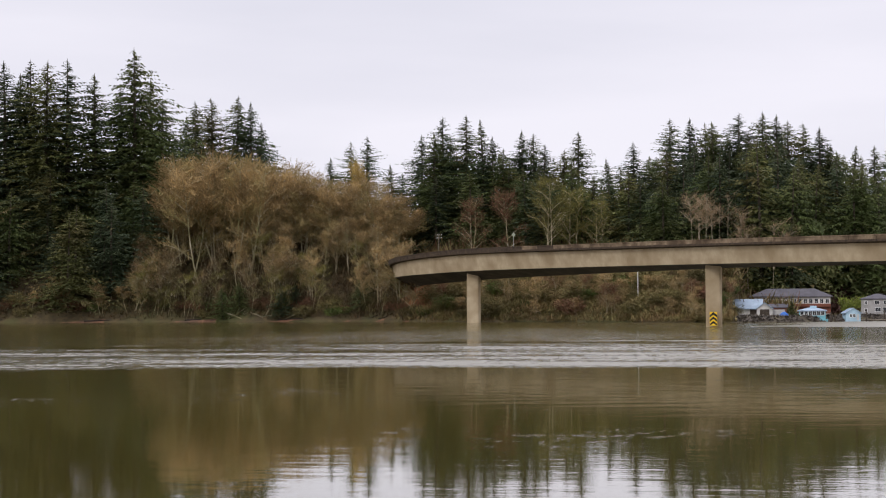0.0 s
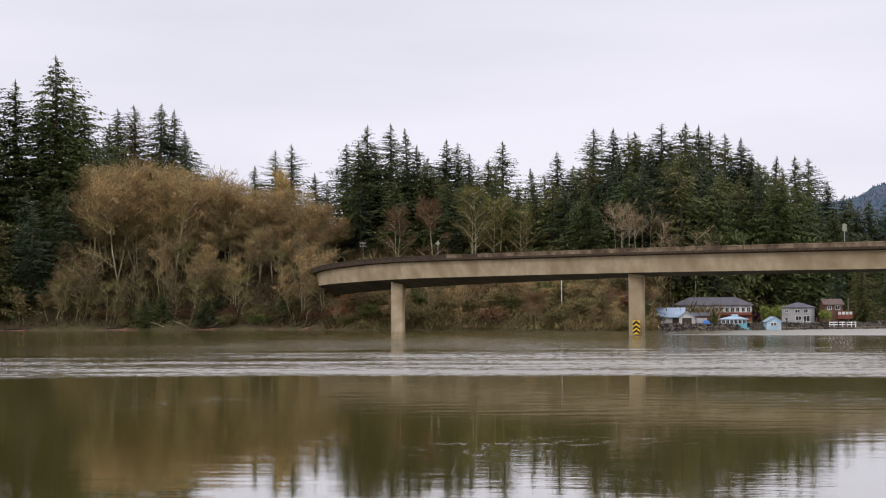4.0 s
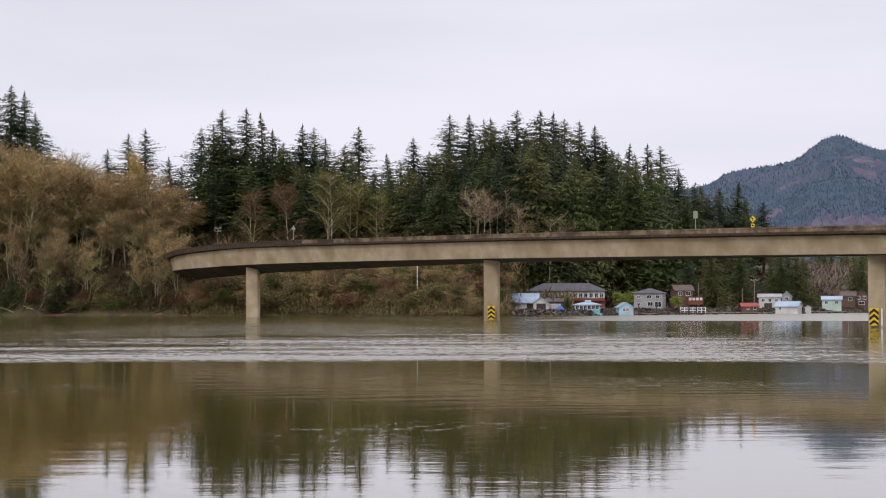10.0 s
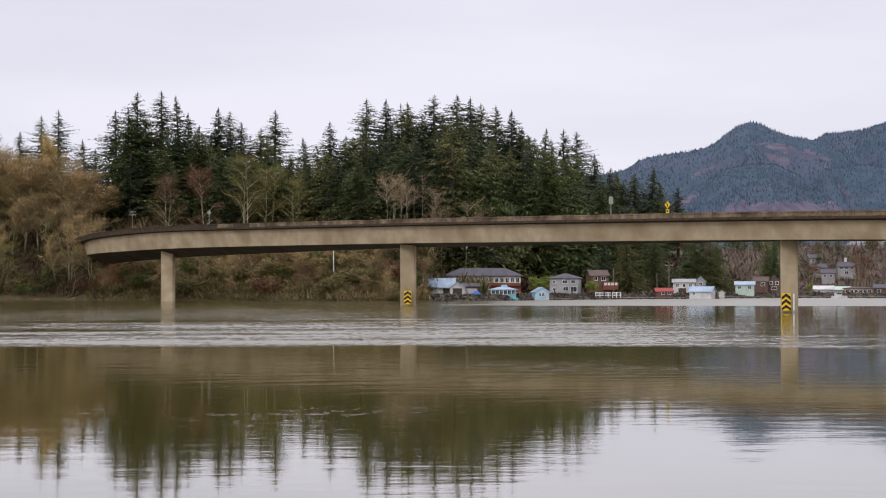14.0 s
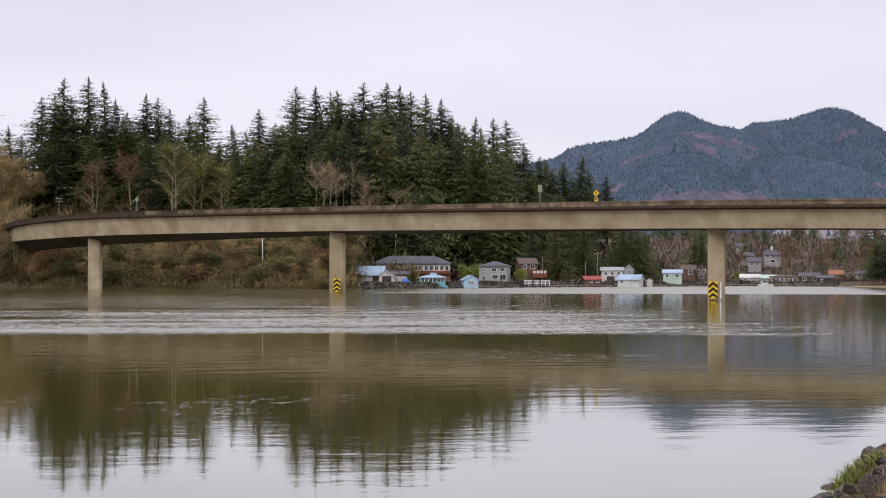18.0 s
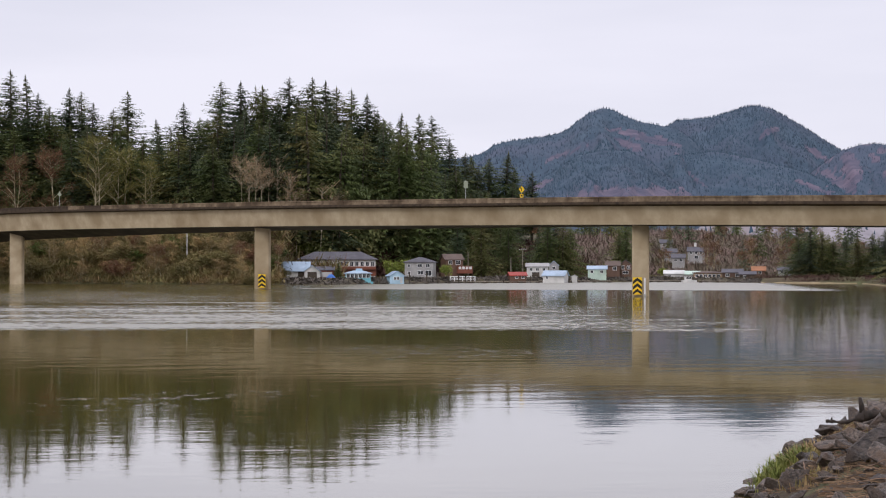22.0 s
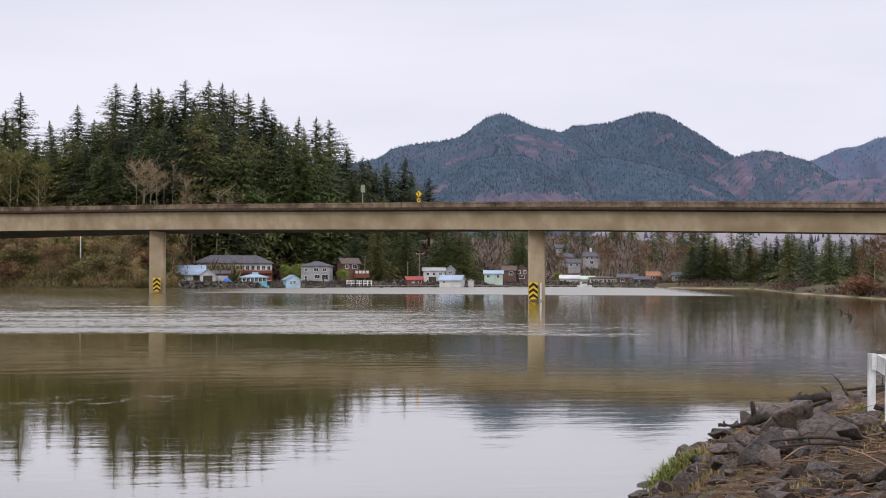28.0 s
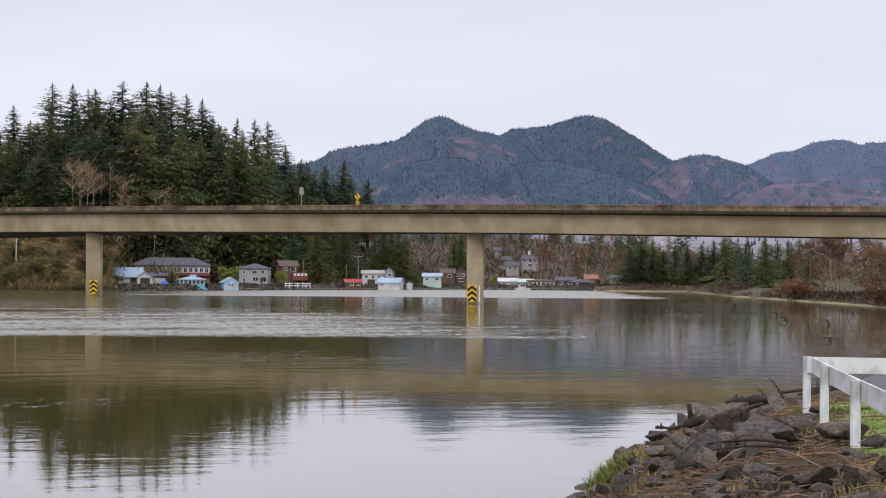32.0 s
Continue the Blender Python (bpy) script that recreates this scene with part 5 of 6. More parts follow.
for x, w in ((440, 9), (540, 11), (585, 9), (632, 12), (692, 11), (760, 12), (860, 6), (905, 12), (975, 13)):
    stage(brg(x), float(np.interp(brg(x), SHORE_AZ, SHORE_D)) - 4, w, "weathered timber landing stage on dark floats")
rl = thing("stage_railing", "white railing along a landing stage", "railing", Matrix.Translation(polar(brg(527), 566, 0.9)) @ Matrix.Rotation(radians(6), 4, "Z"))
for k in range(7):
    extra(rl, "post", (-4 + 1.35 * k, 0, 0.6), (0.2, 0.2, 1.8), M_FRAME)
for zz in (0.5, 1.25):
    extra(rl, "rail", (0, -0.12, zz), (8.6, 0.08, 0.25), M_FRAME)
for x, c in ((291, "blue"),):
    p = polar(brg(x), 556)
    g = Geo()
    r2 = random.Random(4)
    for i in range(9):
        for j in range(7):
            u, v = i / 8 * 2 - 1, j / 6 * 2 - 1
            g.v.append((u * 1.5, v * 1.0, max(0.0, 1.25 * (1 - u * u) * (1 - v * v)) + 0.12 * r2.random()))
    g.f = [(i * 7 + j, (i + 1) * 7 + j, (i + 1) * 7 + j + 1, i * 7 + j + 1) for i in range(8) for j in range(6)]
    ob = part("tarpaulin", g, paint("blue_tarpaulin", (0.05, 0.17, 0.55), 0.5))
    ob.matrix_basis = Matrix.Translation((p.x, p.y, ground_z(p.x, p.y)))
    tagged(ob, "crumpled blue tarpaulin over a heap by the shore", "tarpaulin")
# garden trees by the houses
M_WILLOW = surface("yellow_green_leaves", (0.10, 0.13, 0.022), (0.22, 0.25, 0.045), 0.6, 0.8, None, 0.3, 0, 0, island=0.35)
WILLOWS = [prototype("garden_tree", "rounded yellow-green garden tree", "tree", bush_mesh(70 + i, M_WILLOW, 2.3, 5.0, 1300, 0.42), ("stem", "foliage"), "garden trees by the houses") for i in range(2)]
for x, dd, hh, ww in ((403, 590, 8.0, 0.95), (426, 594, 7.4, 0.9), (498, 574, 5.4, 0.8), (222, 606, 7.5, 1.3), (250, 604, 8.0, 1.3), (275, 606, 8.5, 1.2), (880, 628, 4.2, 1.0)):
    plant(WILLOWS, x, brg(x), dd, hh, ww, ref=5.0)
plant(CONIFERS, 2, brg(305), 558, 5.6, 1.3)

# small white motor boat
boat = thing("motor_boat", "small white cabin boat at a landing stage", "boat", Matrix.Translation(polar(brg(926), 606, 0)) @ Matrix.Rotation(radians(20), 4, "Z"))
g = Geo()
prism(g, [(-2.6, -0.9), (1.2, -1.0), (2.8, 0), (1.2, 1.0), (-2.6, 0.9)], -0.3, 0.75)
part("hull", g, M_WHITE, boat)
extra(boat, "cabin", (-0.5, 0, 1.3), (2.2, 1.5, 1.1), M_WHITE)
extra(boat, "windscreen", (-0.5, -0.77, 1.5), (1.8, 0.04, 0.5), M_GLASS)

# stumps and snags off the sandy point
def snag(az, dist, top, lean):
    ob = thing("snag", "dark waterlogged snag sticking out of the river", "snag", Matrix.Translation(polar(az, dist, 0)), "snags off the point")
    g = Geo()
    g.tube([(0, 0, -1.5), (lean * 0.5, 0, top * 0.5), (lean, 0.1, top)], [0.2, 0.16, 0.07], 7)
    g.tube([(lean * 0.5, 0, top * 0.5), (lean * 0.5 - 0.9, 0.1, top * 0.8)], [0.12, 0.05], 5)
    part("stem", g, M_DARKWOOD, ob)


for x, y in ((1297, 541), (1303, 538), (1378, 553), (1388, 559), (1396, 562), (1355, 535), (1470, 566), (1467, 595)):
    snag(brg(x), EYE * 3041 / (y - 478), 0.4 + 0.5 * rng.random(), rng.uniform(-0.7, 0.7))

# ---------------------------------------------------------------- signs on the bridge
M_YELLOW = paint("yellow_sign_sheeting", (0.80, 0.52, 0.015), 0.45, 0.95)
M_BLACK = paint("black_sign_paint", (0.012, 0.012, 0.012), 0.5)
M_GALV = surface("galvanised_steel", (0.30, 0.30, 0.29), (0.42, 0.42, 0.40), 3.0, 0.5, None, 0.2, 0.05, 0.01, metal=0.6)
M_DULL = paint("dull_grey_green_plate", (0.30, 0.33, 0.24), 0.6)


def deck_place(s, off):
    p, nrm = axis_at(s)
    q = p + nrm * off
    return Vector((q.x, q.y, deck_z(s)[0] - 1.05))


def hazard_board(x, dist):
    """A yellow board with black chevrons, bolted to a pier."""
    p = polar(brg(x), dist)
    ob = thing("hazard_board", "yellow and black chevron board fixed to a bridge pier", "sign", Matrix.Translation((p.x, p.y, 0.35)) @ Matrix.Rotation(radians(-brg(x)), 4, "Z"), "chevron boards on the piers")
    W, Hh = 1.85, 3.45
    g = Geo()
    prism(g, [(-W / 2, -0.06), (W / 2, -0.06), (W / 2, 0.06), (-W / 2, 0.06)], 0, Hh)
    part("panel", g, M_YELLOW, ob)
    for z in (-0.15, 0.95, 2.05):
        g = Geo()
        t, up = 0.62, 0.72
        for sg in (-1, 1):
            pts = [(0, z + up), (sg * W / 2 * 0.96, z), (sg * W / 2 * 0.96, z + t), (0, z + up + t)]
            pts = [(x0, min(Hh, max(0.0, z0))) for x0, z0 in pts]
            if sg < 0:
                pts = pts[::-1]
            g.add([(x0, -0.075, z0) for x0, z0 in pts] + [(x0, -0.064, z0) for x0, z0 in pts], [(0, 1, 2, 3), (7, 6, 5, 4), (0, 4, 5, 1), (1, 5, 6, 2), (2, 6, 7, 3), (3, 7, 4, 0)])
        part("chevron", g, M_BLACK, ob)
    for sx in (-0.5, 0.5):
        extra(ob, "bracket", (sx, 0.35, Hh * 0.8), (0.14, 0.6, 0.14), M_GALV)
        extra(ob, "bracket", (sx, 0.35, Hh * 0.2), (0.14, 0.6, 0.14), M_GALV)


hazard_board(165.8, 438.6)
hazard_board(835.5, 346.2)
gb = thing("gauge_board", "white water-level board on a bridge pier", "gauge", Matrix.Translation(polar(brg(848.5), 346.4, 0.2)))
extra(gb, "board", (0, 0, 1.75), (0.34, 0.08, 3.5), M_FRAME)
extra(gb, "foot", (0, 0.02, 0.0), (0.5, 0.3, 0.4), M_GALV)


def road_sign(name, label, s, off, pole_top, plate, z_plate, size, mat, turn):
    b = deck_place(s, off)
    ob = thing(name, label, "sign", Matrix.Translation(b) @ Matrix.Rotation(turn, 4, "Z"))
    g = Geo()
    g.tube([(0, 0, -0.02), (0, 0, pole_top - b.z)], [0.075, 0.075], 8)
    part("post", g, M_GALV, ob)
    g = Geo()
    w, h = size
    out = [(0, -h / 2), (w / 2, 0), (0, h / 2), (-w / 2, 0)] if plate == "diamond" else [(-w / 2, -h / 2), (w / 2, -h / 2), (w / 2, h / 2), (-w / 2, h / 2)]
    g.add([(x, y, z + z_plate - b.z) for y in (-0.12, -0.08) for x, z in out], [(0, 1, 2, 3), (7, 6, 5, 4), (0, 4, 5, 1), (1, 5, 6, 2), (2, 6, 7, 3), (3, 7, 4, 0)])
    part("plate", g, mat, ob)
    return ob, b


road_sign("warning_sign", "diamond road sign seen from its grey back", 34.5, 5.2, 27.6, "diamond", 26.7, (1.3, 1.5), M_DULL, radians(18))
road_sign("road_sign", "rectangular grey-green road sign on a galvanised post", 207.5, 5.2, 24.7, "rect", 23.8, (0.95, 1.55), M_DULL, radians(20))
ys, yb = road_sign("warning_sign", "yellow diamond curve warning sign with a speed plate", 214.5, -5.1, 23.6, "diamond", 22.85, (1.35, 1.6), M_YELLOW, radians(3))
extra(ys, "speed_plate", (0, -0.1, 21.45 - yb.z), (0.75, 0.05, 0.75), M_YELLOW)
extra(ys, "plate_mark", (0, -0.13, 21.45 - yb.z), (0.4, 0.012, 0.35), M_BLACK)
for c, s3 in (((0.02, -0.125, 22.65 - yb.z), (0.16, 0.012, 0.55)), ((-0.1, -0.125, 22.98 - yb.z), (0.36, 0.012, 0.16)), ((-0.2, -0.125, 23.12 - yb.z), (0.16, 0.012, 0.3))):
    extra(ys, "arrow_stroke", c, s3, M_BLACK)

# ---------------------------------------------------------------- near bank
M_ROCK = surface("dark_basalt", (0.018, 0.014, 0.011), (0.165, 0.130, 0.108), 6.0, 0.60, (0.095, 0.064, 0.044), 0.25, 1.0, 0.09, vary=0.5, spec=0.3)
M_LAWN = surface("mown_grass", (0.09, 0.14, 0.02), (0.19, 0.27, 0.04), 3.0, 0.9, (0.18, 0.19, 0.05), 0.15, 0.4, 0.05)
M_DRYGRASS = surface("dry_grass", (0.20, 0.135, 0.062), (0.42, 0.30, 0.15), 1.0, 0.9, (0.22, 0.18, 0.06), 0.5, 0, 0, island=0.35)
M_GRASS = surface("green_grass_blades", (0.075, 0.105, 0.02), (0.175, 0.205, 0.045), 1.0, 0.8, (0.21, 0.20, 0.055), 0.4, 0, 0, island=0.35)
M_DRIFT = surface("wet_driftwood", (0.016, 0.012, 0.010), (0.060, 0.045, 0.035), 3.0, 0.8, None, 0.2, 0.5, 0.03, (1, 1, 1))
M_DEADREED = surface("brown_dead_reeds", (0.09, 0.055, 0.034), (0.34, 0.23, 0.14), 1.0, 0.9, (0.13, 0.075, 0.045), 0.5, 0, 0, island=0.5)
M_STICK = surface("pale_dead_sticks", (0.12, 0.072, 0.045), (0.26, 0.17, 0.115), 2.0, 0.9, None, 0.2, 0.2, 0.02, island=0.3)
M_ASPHALT = surface("grey_asphalt", (0.075, 0.076, 0.08), (0.12, 0.12, 0.125), 6.0, 0.8, (0.10, 0.10, 0.105), 0.05, 0.3, 0.02)
M_BOARD = surface("peeling_white_board", (0.30, 0.30, 0.27), (0.66, 0.66, 0.64), 3.0, 0.7, (0.72, 0.72, 0.71), 0.35, 0.2, 0.02, (1, 1, 0.7), cut=(0.42, 0.62))
M_FENCE = surface("white_painted_boards", (0.62, 0.62, 0.61), (0.80, 0.80, 0.80), 1.6, 0.55, (0.40, 0.42, 0.38), 0.9, 0.1, 0.02, (1, 1, 0.5), cut=(0.5, 0.62))


def near_sheet(name, label, category, mat, ok, lift, x0, x1, y0, y1, step):
    g = Geo()
    ids = {}
    nx, ny = int((x1 - x0) / step), int((y1 - y0) / step)

    def vid(i, j):
        if (i, j) not in ids:
            x, y = x0 + i * step, y0 + j * step
            ids[i, j] = len(g.v)
            g.v.append((x, y, ground_z(x, y) + lift))
        return ids[i, j]

    for i in range(nx):
        for j in range(ny):
            if ok(x0 + (i + 0.5) * step, y0 + (j + 0.5) * step):
                g.f.append((vid(i, j), vid(i + 1, j), vid(i + 1, j + 1), vid(i, j + 1)))
    tagged(part(name, g, mat, smooth=True), label, category, kind="structure")


near_sheet("road", "grey asphalt boat ramp behind the fence", "road", M_ASPHALT, lambda x, y: bank_distance(x, y) > 5.5 and y > 37 and x > 9.6 + 0.2 * (y - 37), 0.06, 8, 40, 30, 62, 0.7)
M_LITTER = surface("bank_litter", (0.014, 0.009, 0.006), (0.105, 0.068, 0.040), 9.0, 0.95, (0.08, 0.075, 0.03), 0.12, 1.0, 0.08)
near_sheet("bank", "brown earth and leaf litter between the rocks", "bank", M_LITTER, lambda x, y: bank_distance(x, y) > -1.5 and not (x > 9.6 + 0.2 * (y - 37) and y > 37), 0.015, -3, 16, 20, 68, 0.5)
near_sheet("lawn", "short green grass beside the fence", "grass", M_LAWN, lambda x, y: bank_distance(x, y) > 6.6 + 0.8 * noise.noise((x * 0.5, y * 0.5, 0)) and x > 6.15 + 0.10 * (y - 26) + 0.3 * noise.noise((y * 0.8, 3, 0)) and 20 < y <= 38.5, 0.03, 3, 24, 14, 38.5, 0.35)


def rock_mesh(seed):
    r = random.Random(seed)
    bm = bmesh.new()
    for _ in range(r.randint(9, 13)):
        v = Vector((r.gauss(0, 1), r.gauss(0, 1), r.gauss(0, 1))).normalized()
        bm.verts.new((v.x * r.uniform(0.8, 1.15), v.y * r.uniform(0.6, 0.9), v.z * r.uniform(0.30, 0.52)))
    hull = bmesh.ops.convex_hull(bm, input=bm.verts)
    bmesh.ops.delete(bm, geom=[e for e in hull["geom_interior"] if isinstance(e, bmesh.types.BMVert)], context="VERTS")
    bmesh.ops.bevel(bm, geom=bm.edges[:], offset=0.035, segments=1, affect="EDGES")
    me = bpy.data.meshes.new("rock")
    bm.to_mesh(me)
    bm.free()
    me.materials.append(M_ROCK)
    return me


ROCKS = [rock_mesh(200 + i) for i in range(14)]
riprap = thing("riprap", "bank of dark angular basalt boulders above the river", "rocks")
r4 = random.Random(21)
placed = []
tries = 0


def lay(x, y, size):
    placed.append((x, y, size))
    ob = part("rock", ROCKS[r4.randrange(14)], None, riprap)
    ob.matrix_basis = Matrix.Translation((x, y, ground_z(x, y) + size * 0.42)) @ Euler((r4.gauss(0, 0.34), r4.gauss(0, 0.34), r4.uniform(0, 6.28))).to_matrix().to_4x4() @ Matrix.Scale(size, 4)


for x, y, size in ((9.04, 50.74, 0.46), (9.22, 47.19, 0.39), (9.8, 47.4, 0.31), (7.31, 33.37, 0.16), (5.81, 34.31, 0.47), (5.27, 28.5, 0.49), (5.15, 29.82, 0.21), (5.78, 28.5, 0.19), (6.24, 26.84, 0.39), (4.26, 23.46, 0.29), (4.75, 21.99, 0.25), (5.07, 21.16, 0.24), (5.14, 22.6, 0.18), (6.73, 31.92, 0.21), (6.15, 55.1, 0.33), (6.11, 51.2, 0.27), (4.68, 35.82, 0.31), (4.78, 32.81, 0.29), (6.82, 50.02, 0.3), (3.86, 29.59, 0.21), (4.39, 29.19, 0.44), (8.07, 51.71, 0.33), (8.58, 51.51, 0.3), (4.59, 22.64, 0.16), (5.99, 31.6, 0.18), (6.47, 25.82, 0.17)):
    lay(x, y, 1.45 * size)
while len(placed) < 290 and tries < 9000:
    tries += 1
    q = polar(r4.uniform(3.0, 15.8), 19.5 + 48.5 * r4.random() ** 1.15)
    x, y = q.x, q.y
    s = bank_distance(x, y)
    if s < -0.4 or s > (6.0 if y > 30 else 9.0) + 0.7 * noise.noise((x * 0.4, y * 0.4, 2)) or (20 < y < 40 and x > 6.1 + 0.09 * (y - 26)) or x > 9.8 or ((x - 4.9) / 0.7) ** 2 + ((y - 49.5) / 2.2) ** 2 < 1:
        continue
    size = r4.choice((0.14, 0.18, 0.22, 0.27, 0.32)) * r4.uniform(0.8, 1.15) * (0.95 + 0.020 * (y - 20))
    if any((x - a) ** 2 + (y - b) ** 2 < (0.52 * (size + c)) ** 2 for a, b, c in placed):
        continue
    lay(x, y, size)
# the small broken stone between them
g = Geo()
for _ in range(800):
    q = polar(r4.uniform(3.0, 15.8), 19.5 + 48.5 * r4.random() ** 1.1)
    x, y = q.x, q.y
    s = bank_distance(x, y)
    if s < -0.3 or s > (6.3 if y > 30 else 9.2) or (20 < y < 38 and x > 6.1 + 0.09 * (y - 26)) or ((x - 4.9) / 0.7) ** 2 + ((y - 49.5) / 2.2) ** 2 < 1:
        continue
    me, k = ROCKS[r4.randrange(14)], r4.choice((0.05, 0.07, 0.10, 0.14)) * r4.uniform(0.8, 1.2)
    mm = Matrix.Translation((x, y, ground_z(x, y) + k * 0.15)) @ Euler((r4.gauss(0, 0.4), r4.gauss(0, 0.4), r4.uniform(0, 6.28))).to_matrix().to_4x4() @ Matrix.Scale(k, 4)
    g.add([tuple(mm @ v.co) for v in me.vertices], [tuple(p.vertices) for p in me.polygons])
tagged(part("rubble", g, M_ROCK), "broken stone between the boulders", "rubble", kind="stuff")


def blades(name, label, mat, count, ok, h0, h1, clump, box, width=0.012):
    """Grass in one mesh: tufts of bent blades where ok(x, y) holds."""
    r = random.Random(count)
    g = Geo()
    n = 0
    while n < count:
        x, y = r.uniform(box[0], box[1]), r.uniform(box[2], box[3])
        n += 1
        if not ok(x, y):
            continue
        z = ground_z(x, y)
        for _ in range(clump):
            a, h = r.uniform(0, 6.28), r.uniform(h0, h1)
            bx, by = x + r.gauss(0, 0.10), y + r.gauss(0, 0.10)
            q = r.uniform(0.2, 0.9) * h
            m = (bx + math.cos(a) * q * 0.35, by + math.sin(a) * q * 0.35, z + h * 0.65)
            t = (bx + math.cos(a) * q, by + math.sin(a) * q, z + h * r.uniform(0.7, 1.0))
            w = width * r.uniform(0.7, 1.4)
            o = (w * math.sin(a), -w * math.cos(a))
            k = len(g.v)
            g.v += [(bx - o[0], by - o[1], z - 0.05), (bx + o[0], by + o[1], z - 0.05), (m[0] - o[0], m[1] - o[1], m[2]), (m[0] + o[0], m[1] + o[1], m[2]), t]
            g.f += [(k, k + 1, k + 3, k + 2), (k + 2, k + 3, k + 4)]
    tagged(part(name, g, mat), label, "grass", kind="stuff")


def patch(x, y, seed, cut):
    return noise.noise((x * 0.45, y * 0.45, seed)) > cut


blades("dry_grass", "tufts of dry straw-coloured grass between the rocks", M_DRYGRASS, 2600, lambda x, y: 1.6 < bank_distance(x, y) < (7.4 if y > 30 else 10) and not (x > 6.1 + 0.09 * (y - 26) and 20 < y < 37) and patch(x, y, 3.0, 0.08), 0.06, 0.22, 16, (3.2, 10, 20, 58), 0.006)
blades("bank_grass", "rank green grass at the water's edge", M_GRASS, 900, lambda x, y: 0.0 < bank_distance(x, y) < 2.4 and ((x - 4.9) / 0.85) ** 2 + ((y - 49.4) / 2.2) ** 2 < 0.5 + 1.1 * noise.noise((x * 1.3, y * 1.3, 8.0)), 0.3, 0.75, 14, (3.6, 6.4, 46, 54), 0.015)
blades("dry_reed", "dry straw-coloured grass standing among the green at the water's edge", M_DRYGRASS, 900, lambda x, y: 0.1 < bank_distance(x, y) < 2.8 and ((x - 5.3) / 0.8) ** 2 + ((y - 49.8) / 2.2) ** 2 < 0.8 + 0.8 * noise.noise((x * 1.1, y * 1.1, 4.0)), 0.2, 0.6, 12, (3.6, 7, 46, 55), 0.011)
blades("lawn_grass", "short green lawn grass", M_GRASS, 3600, lambda x, y: bank_distance(x, y) > 5.6 and x > 6.1 + 0.1 * (y - 26) and 22 < y < 38.3, 0.03, 0.08, 9, (5, 14, 24, 39), 0.008)


def log(label, pts, radii, name="driftwood_log", category="driftwood", twigs=(), mat=None):
    """A piece of driftwood; pts are x, y and height over the ground."""
    ob = thing(name, label, category)
    q = [(x, y, ground_z(x, y) + h) for x, y, h in pts]
    g = Geo()
    rk, fine, thick = random.Random(int(q[0][0] * 100)), [], []
    for (a, ra), (c, rc) in zip(zip(q, radii), zip(q[1:], radii[1:])):
        for s in range(4):
            u = s / 4
            wob = 0.22 * ra if name == "driftwood_log" else 0.0
            fine.append(tuple(a[k] + (c[k] - a[k]) * u + (rk.uniform(-wob, wob) if fine else 0) for k in range(3)))
            thick.append((ra + (rc - ra) * u) * rk.uniform(0.75, 1.25))
    g.tube(fine + [q[-1]], thick + [radii[-1]], 9)
    part("stem", g, mat or M_DRIFT, ob, smooth=True)
    for i, dx, dy, dz, rad in twigs:
        g = Geo()
        a = Vector(q[i])
        g.tube([a, a + Vector((dx, dy, dz)) * 0.5 + Vector((0, 0, 0.05)), a + Vector((dx, dy, dz))], [rad, rad * 0.8, rad * 0.5], 6)
        part("branch", g, mat or M_DRIFT, ob, smooth=True)
    return ob


log("forked dark driftwood log with an upright stub among the rocks", [(6.71, 47.33, 0.66), (6.85, 47.3, 0.66), (7.12, 47.27, 0.58), (7.4, 47.22, 0.48)], [0.10, 0.15, 0.14, 0.10], twigs=((1, -0.08, 0.0, 0.5, 0.10), (1, 0.45, 0.2, 0.12, 0.07)))
log("knotty thin branch reaching out over the water", [(5.9, 47.64, 1.0), (6.05, 47.62, 0.92), (6.23, 47.59, 0.80), (6.46, 47.46, 0.68), (6.75, 47.35, 0.66)], [0.045, 0.055, 0.04, 0.05, 0.06], twigs=((1, 0.03, 0.0, 0.1, 0.03),))
log("dark driftwood log lying along the crest of the bank", [(7.98, 48.35, 0.72), (8.2, 48.3, 0.70), (8.46, 48.26, 0.62), (9.06, 48.15, 0.48), (9.5, 48.05, 0.42)], [0.07, 0.12, 0.12, 0.13, 0.10], twigs=((1, 0.1, 0.1, 0.16, 0.05), (3, -0.2, 0.2, 0.25, 0.03)))
log("thin bare branch lying behind the log", [(8.7, 48.9, 0.6), (9.6, 48.9, 0.5), (10.6, 48.6, 0.35), (11.4, 48.3, 0.2)], [0.03, 0.045, 0.045, 0.03], twigs=((1, -0.35, 0.1, 0.45, 0.025), (2, 0.02, 0.1, 0.3, 0.02)))
log("weathered stick in the brushwood heap", [(9.9, 47.9, 0.35), (10.6, 47.6, 0.3), (11.5, 47.3, 0.25)], [0.03, 0.04, 0.03])
log("weathered stick in the brushwood heap", [(9.8, 47.2, 0.25), (10.5, 47.3, 0.3), (11.3, 47.6, 0.3)], [0.025, 0.035, 0.03])
log("pale grey crooked branch over the boulders", [(4.35, 28.3, 0.42), (4.75, 28.0, 0.36), (5.1, 27.7, 0.30), (5.45, 27.3, 0.20)], [0.016, 0.026, 0.03, 0.03], "dead_branch", twigs=((1, 0.3, -0.15, 0.1, 0.012), (2, 0.2, 0.3, 0.1, 0.012)))
log("bent grey branch lying over the boulders", [(4.22, 26.65, 0.42), (4.7, 26.6, 0.34), (5.1, 26.5, 0.26), (5.5, 26.4, 0.12)], [0.014, 0.022, 0.026, 0.02], twigs=((1, -0.1, -0.2, 0.1, 0.01), (2, 0.25, -0.2, 0.04, 0.012)))
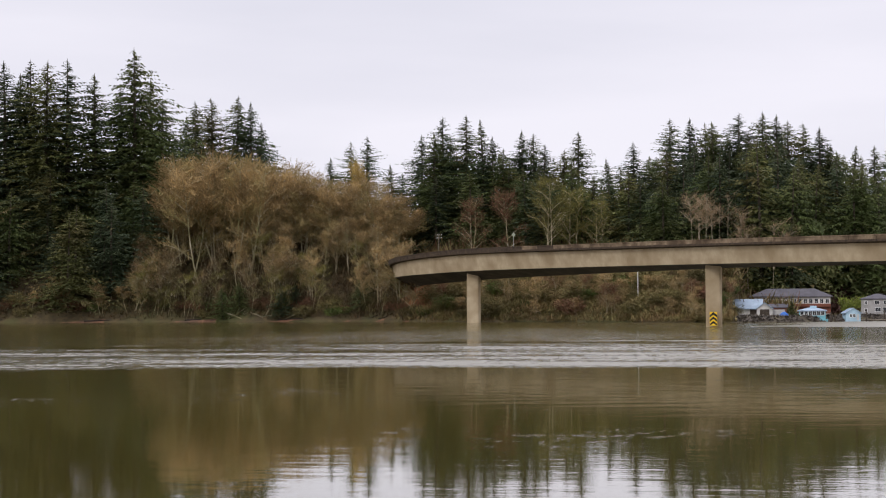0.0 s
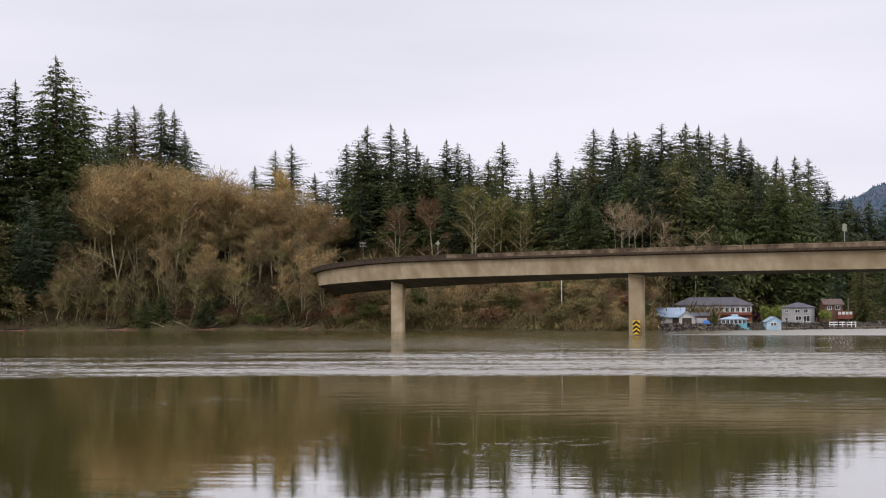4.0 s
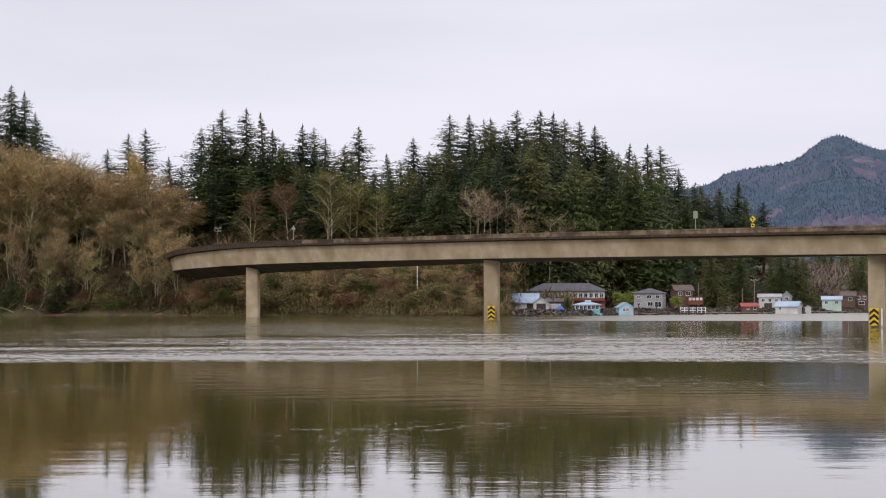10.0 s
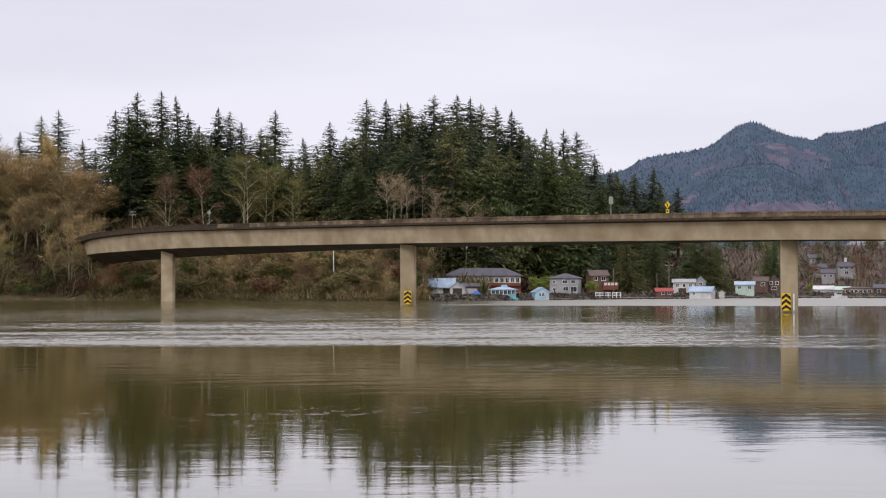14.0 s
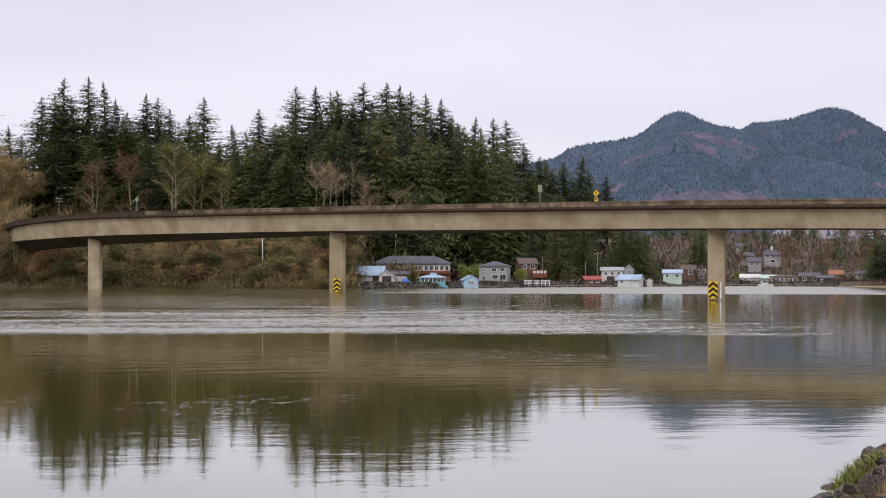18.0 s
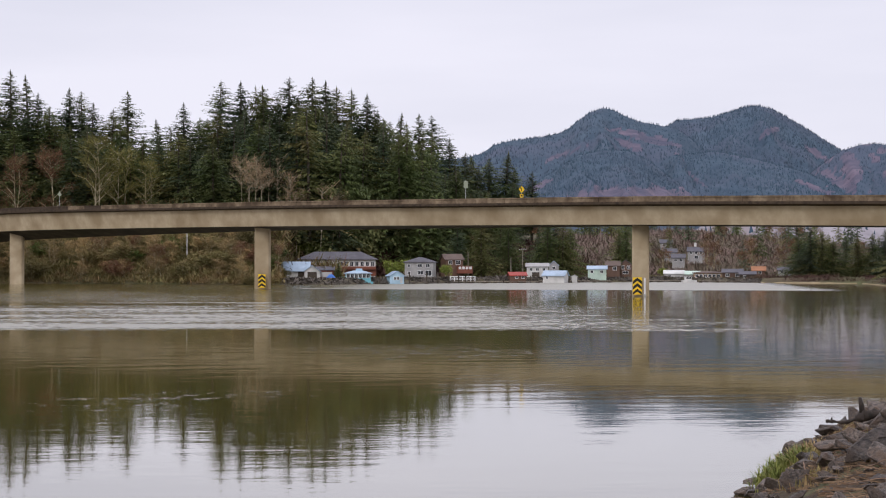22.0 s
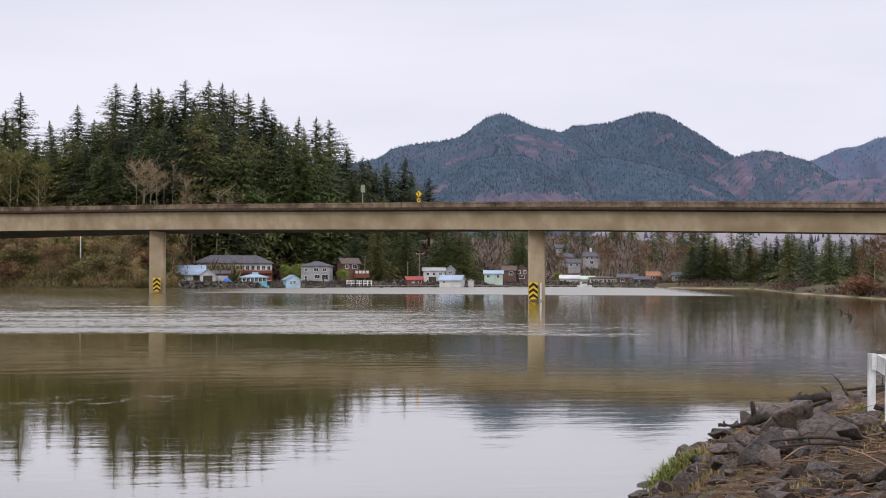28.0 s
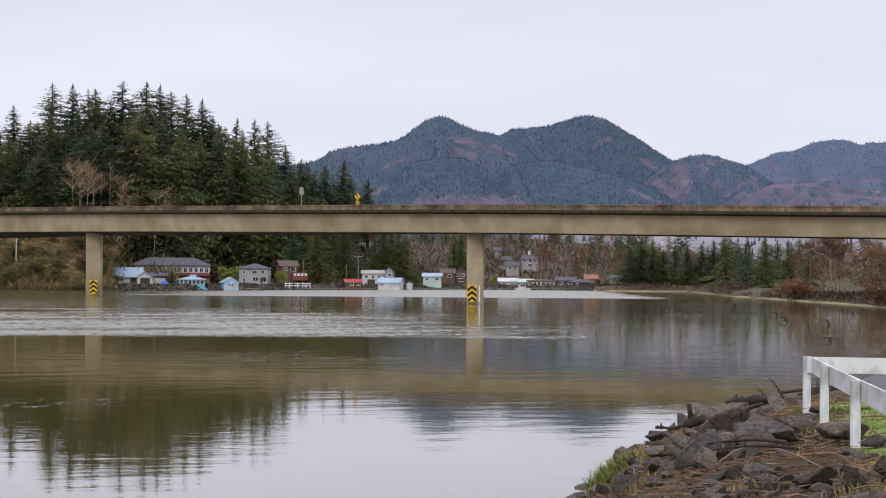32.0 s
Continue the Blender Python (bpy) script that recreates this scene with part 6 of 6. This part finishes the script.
log("dark split branch wedged between boulders", [(5.6, 40.2, 0.4), (6.4, 38.8, 0.45), (7.0, 37.6, 0.42)], [0.04, 0.06, 0.04], twigs=((1, 0.3, -0.5, 0.2, 0.025),))

for k in range(16):
    az = -35 + 14.5 * k / 16 + rng.uniform(-0.3, 0.3)
    d = float(np.interp(az, SHORE_AZ, SHORE_D)) + rng.uniform(0.2, 1.6)
    q, L, a = polar(az, d), rng.uniform(4, 11), radians(-az) + rng.uniform(-0.2, 0.2)
    log("stranded red-brown log along the far shore", [(q.x, q.y, 0.25), (q.x + math.cos(a) * L / 2, q.y + math.sin(a) * L / 2, 0.35), (q.x + math.cos(a) * L, q.y + math.sin(a) * L, 0.3)], [0.28, 0.24, 0.16], "stranded_log", twigs=((1, 1.2, -0.3, 1.3, 0.07),))

r6 = random.Random(12)
for k in range(9):
    az = -27.9 + 0.28 * k + r6.uniform(-0.1, 0.1)
    d = float(np.interp(az, SHORE_AZ, SHORE_D)) + r6.uniform(0.5, 3.5)
    q, L, a = polar(az, d), r6.uniform(5, 9), radians(-az) + r6.uniform(-0.3, 0.3) + (math.pi if k % 3 == 0 else 0)
    lift = r6.uniform(1.5, 4.0)
    log("fallen pale alder limb leaning out over the shore", [(q.x, q.y, 0.2), (q.x + math.cos(a) * L / 2, q.y + math.sin(a) * L / 2, lift * 0.6), (q.x + math.cos(a) * L, q.y + math.sin(a) * L, lift)], [0.17, 0.13, 0.05], "fallen_limb", "limb", ((1, math.cos(a) * 2.2, math.sin(a) * 2.2, 0.3, 0.06), (1, math.cos(a) * 1.5, -0.4, 1.8, 0.05)), M_ALDER)

# loose sticks and reeds washed onto the rocks
r5 = random.Random(5)
g = Geo()
for _ in range(480):
    x, y = (r5.uniform(3, 11), r5.uniform(20, 58)) if _ % 7 else (r5.gauss(5.0, 0.5), r5.gauss(27.0, 1.3))
    s = bank_distance(x, y)
    if s < 1.0 or s > 7.4 or (y < 34 and x > 7.4):
        continue
    a, L = r5.gauss(0.25, 0.8), r5.uniform(0.2, 1.0)
    z = ground_z(x, y) + r5.uniform(0.05, 0.22)
    dx, dy, dz = math.cos(a) * L, math.sin(a) * L, r5.gauss(0, 0.12) * L
    w = r5.uniform(0.005, 0.016)
    g.tube([(x, y, z), (x + dx * 0.5, y + dy * 0.5, z + dz * 0.5 + 0.03), (x + dx, y + dy, z + dz)], [w, w, w * 0.6], 4)
tagged(part("sticks", g, M_STICK), "loose dead sticks strewn over the rocks", "sticks", kind="stuff")

g = Geo()
for _ in range(17000):
    x, y = r5.uniform(3, 11), r5.uniform(20, 60)
    s = bank_distance(x, y)
    if s < 0.8 or s > (7.4 if y > 30 else 10) or noise.noise((x * 0.6, y * 0.6, 9)) < -0.25 or (x > 6.1 + 0.09 * (y - 26) and 20 < y < 37):
        continue
    a, L, z = r5.gauss(0.2, 1.0), r5.uniform(0.1, 0.45), ground_z(x, y) + r5.uniform(0.02, 0.14)
    w = r5.uniform(0.006, 0.013)
    g.tri((x, y, z - w), (x, y, z + w), (x + math.cos(a) * L, y + math.sin(a) * L, z + r5.gauss(0, 0.1) * L))
tagged(part("straw", g, M_DEADREED), "flattened straw and reeds washed up among the rocks", "straw", kind="stuff")

# ---------------------------------------------------------------- white fence
fence = thing("fence", "white painted wooden post and board fence", "fence")
POSTS = [(7.15, 33.75), (6.74, 30.35), (6.29, 26.2), (5.86, 22.1), (5.43, 18.0)]
FAR_POSTS = [(9.7, 33.2), (12.25, 32.65), (14.8, 32.1), (17.35, 31.55)]
TOP = 4.97


def fence_post(x, y, turn):
    g = Geo()
    b = 0.02
    w = 0.136
    z0 = ground_z(x, y) - 0.4
    prism(g, [(-w / 2 + b, -w / 2), (w / 2 - b, -w / 2), (w / 2, -w / 2 + b), (w / 2, w / 2 - b), (w / 2 - b, w / 2), (-w / 2 + b, w / 2), (-w / 2, w / 2 - b), (-w / 2, -w / 2 + b)], z0, TOP)
    ob = part("post", g, M_FENCE, fence)
    ob.matrix_basis = Matrix.Translation((x, y, 0)) @ Matrix.Rotation(turn, 4, "Z")


def fence_board(a, b, side, sag=0.0):
    va, vb = Vector((*a, 0)), Vector((*b, 0))
    d = (vb - va).normalized()
    nrm = Vector((d.y, -d.x, 0)) * side
    g = Geo()
    c = (va + vb) / 2 + nrm * 0.105
    L = (vb - va).length - 0.012
    ang = math.atan2(d.y, d.x)
    g.box((0, 0, 0), (L, 0.045, 0.31))
    ob = part("board", g, M_BOARD if side < 0 else M_FENCE, fence)
    ob.matrix_basis = Matrix.Translation((c.x, c.y, TOP - 0.165 + sag)) @ Matrix.Rotation(ang, 4, "Z")
    for end in (-1, 1):
        for dz in (-0.08, 0.08):
            g = Geo()
            g.tube([(end * (L / 2 - 0.06), -0.03, dz), (end * (L / 2 - 0.06), 0.03, dz)], [0.012, 0.012], 6)
            part("bolt", g, M_GALV, ob)


for k, (x, y) in enumerate(POSTS):
    fence_post(x, y, 0.07)
for a, b in zip(POSTS, POSTS[1:]):
    fence_board(a, b, -1, rng.uniform(-0.012, 0.006))
for x, y in FAR_POSTS:
    fence_post(x, y, -0.21)
for a, b in zip([POSTS[0]] + FAR_POSTS, FAR_POSTS):
    fence_board(a, b, 1)

for ob in CONIFERS + CONIFERS_FULL + CONIFERS_BACK + ALDERS + LEANERS + PALE_ALDERS + MOSSY + GOLD + SHRUBS + WILLOWS:
    if ob.name not in used:
        for o in (*ob.children_recursive, ob):
            bpy.data.objects.remove(o)
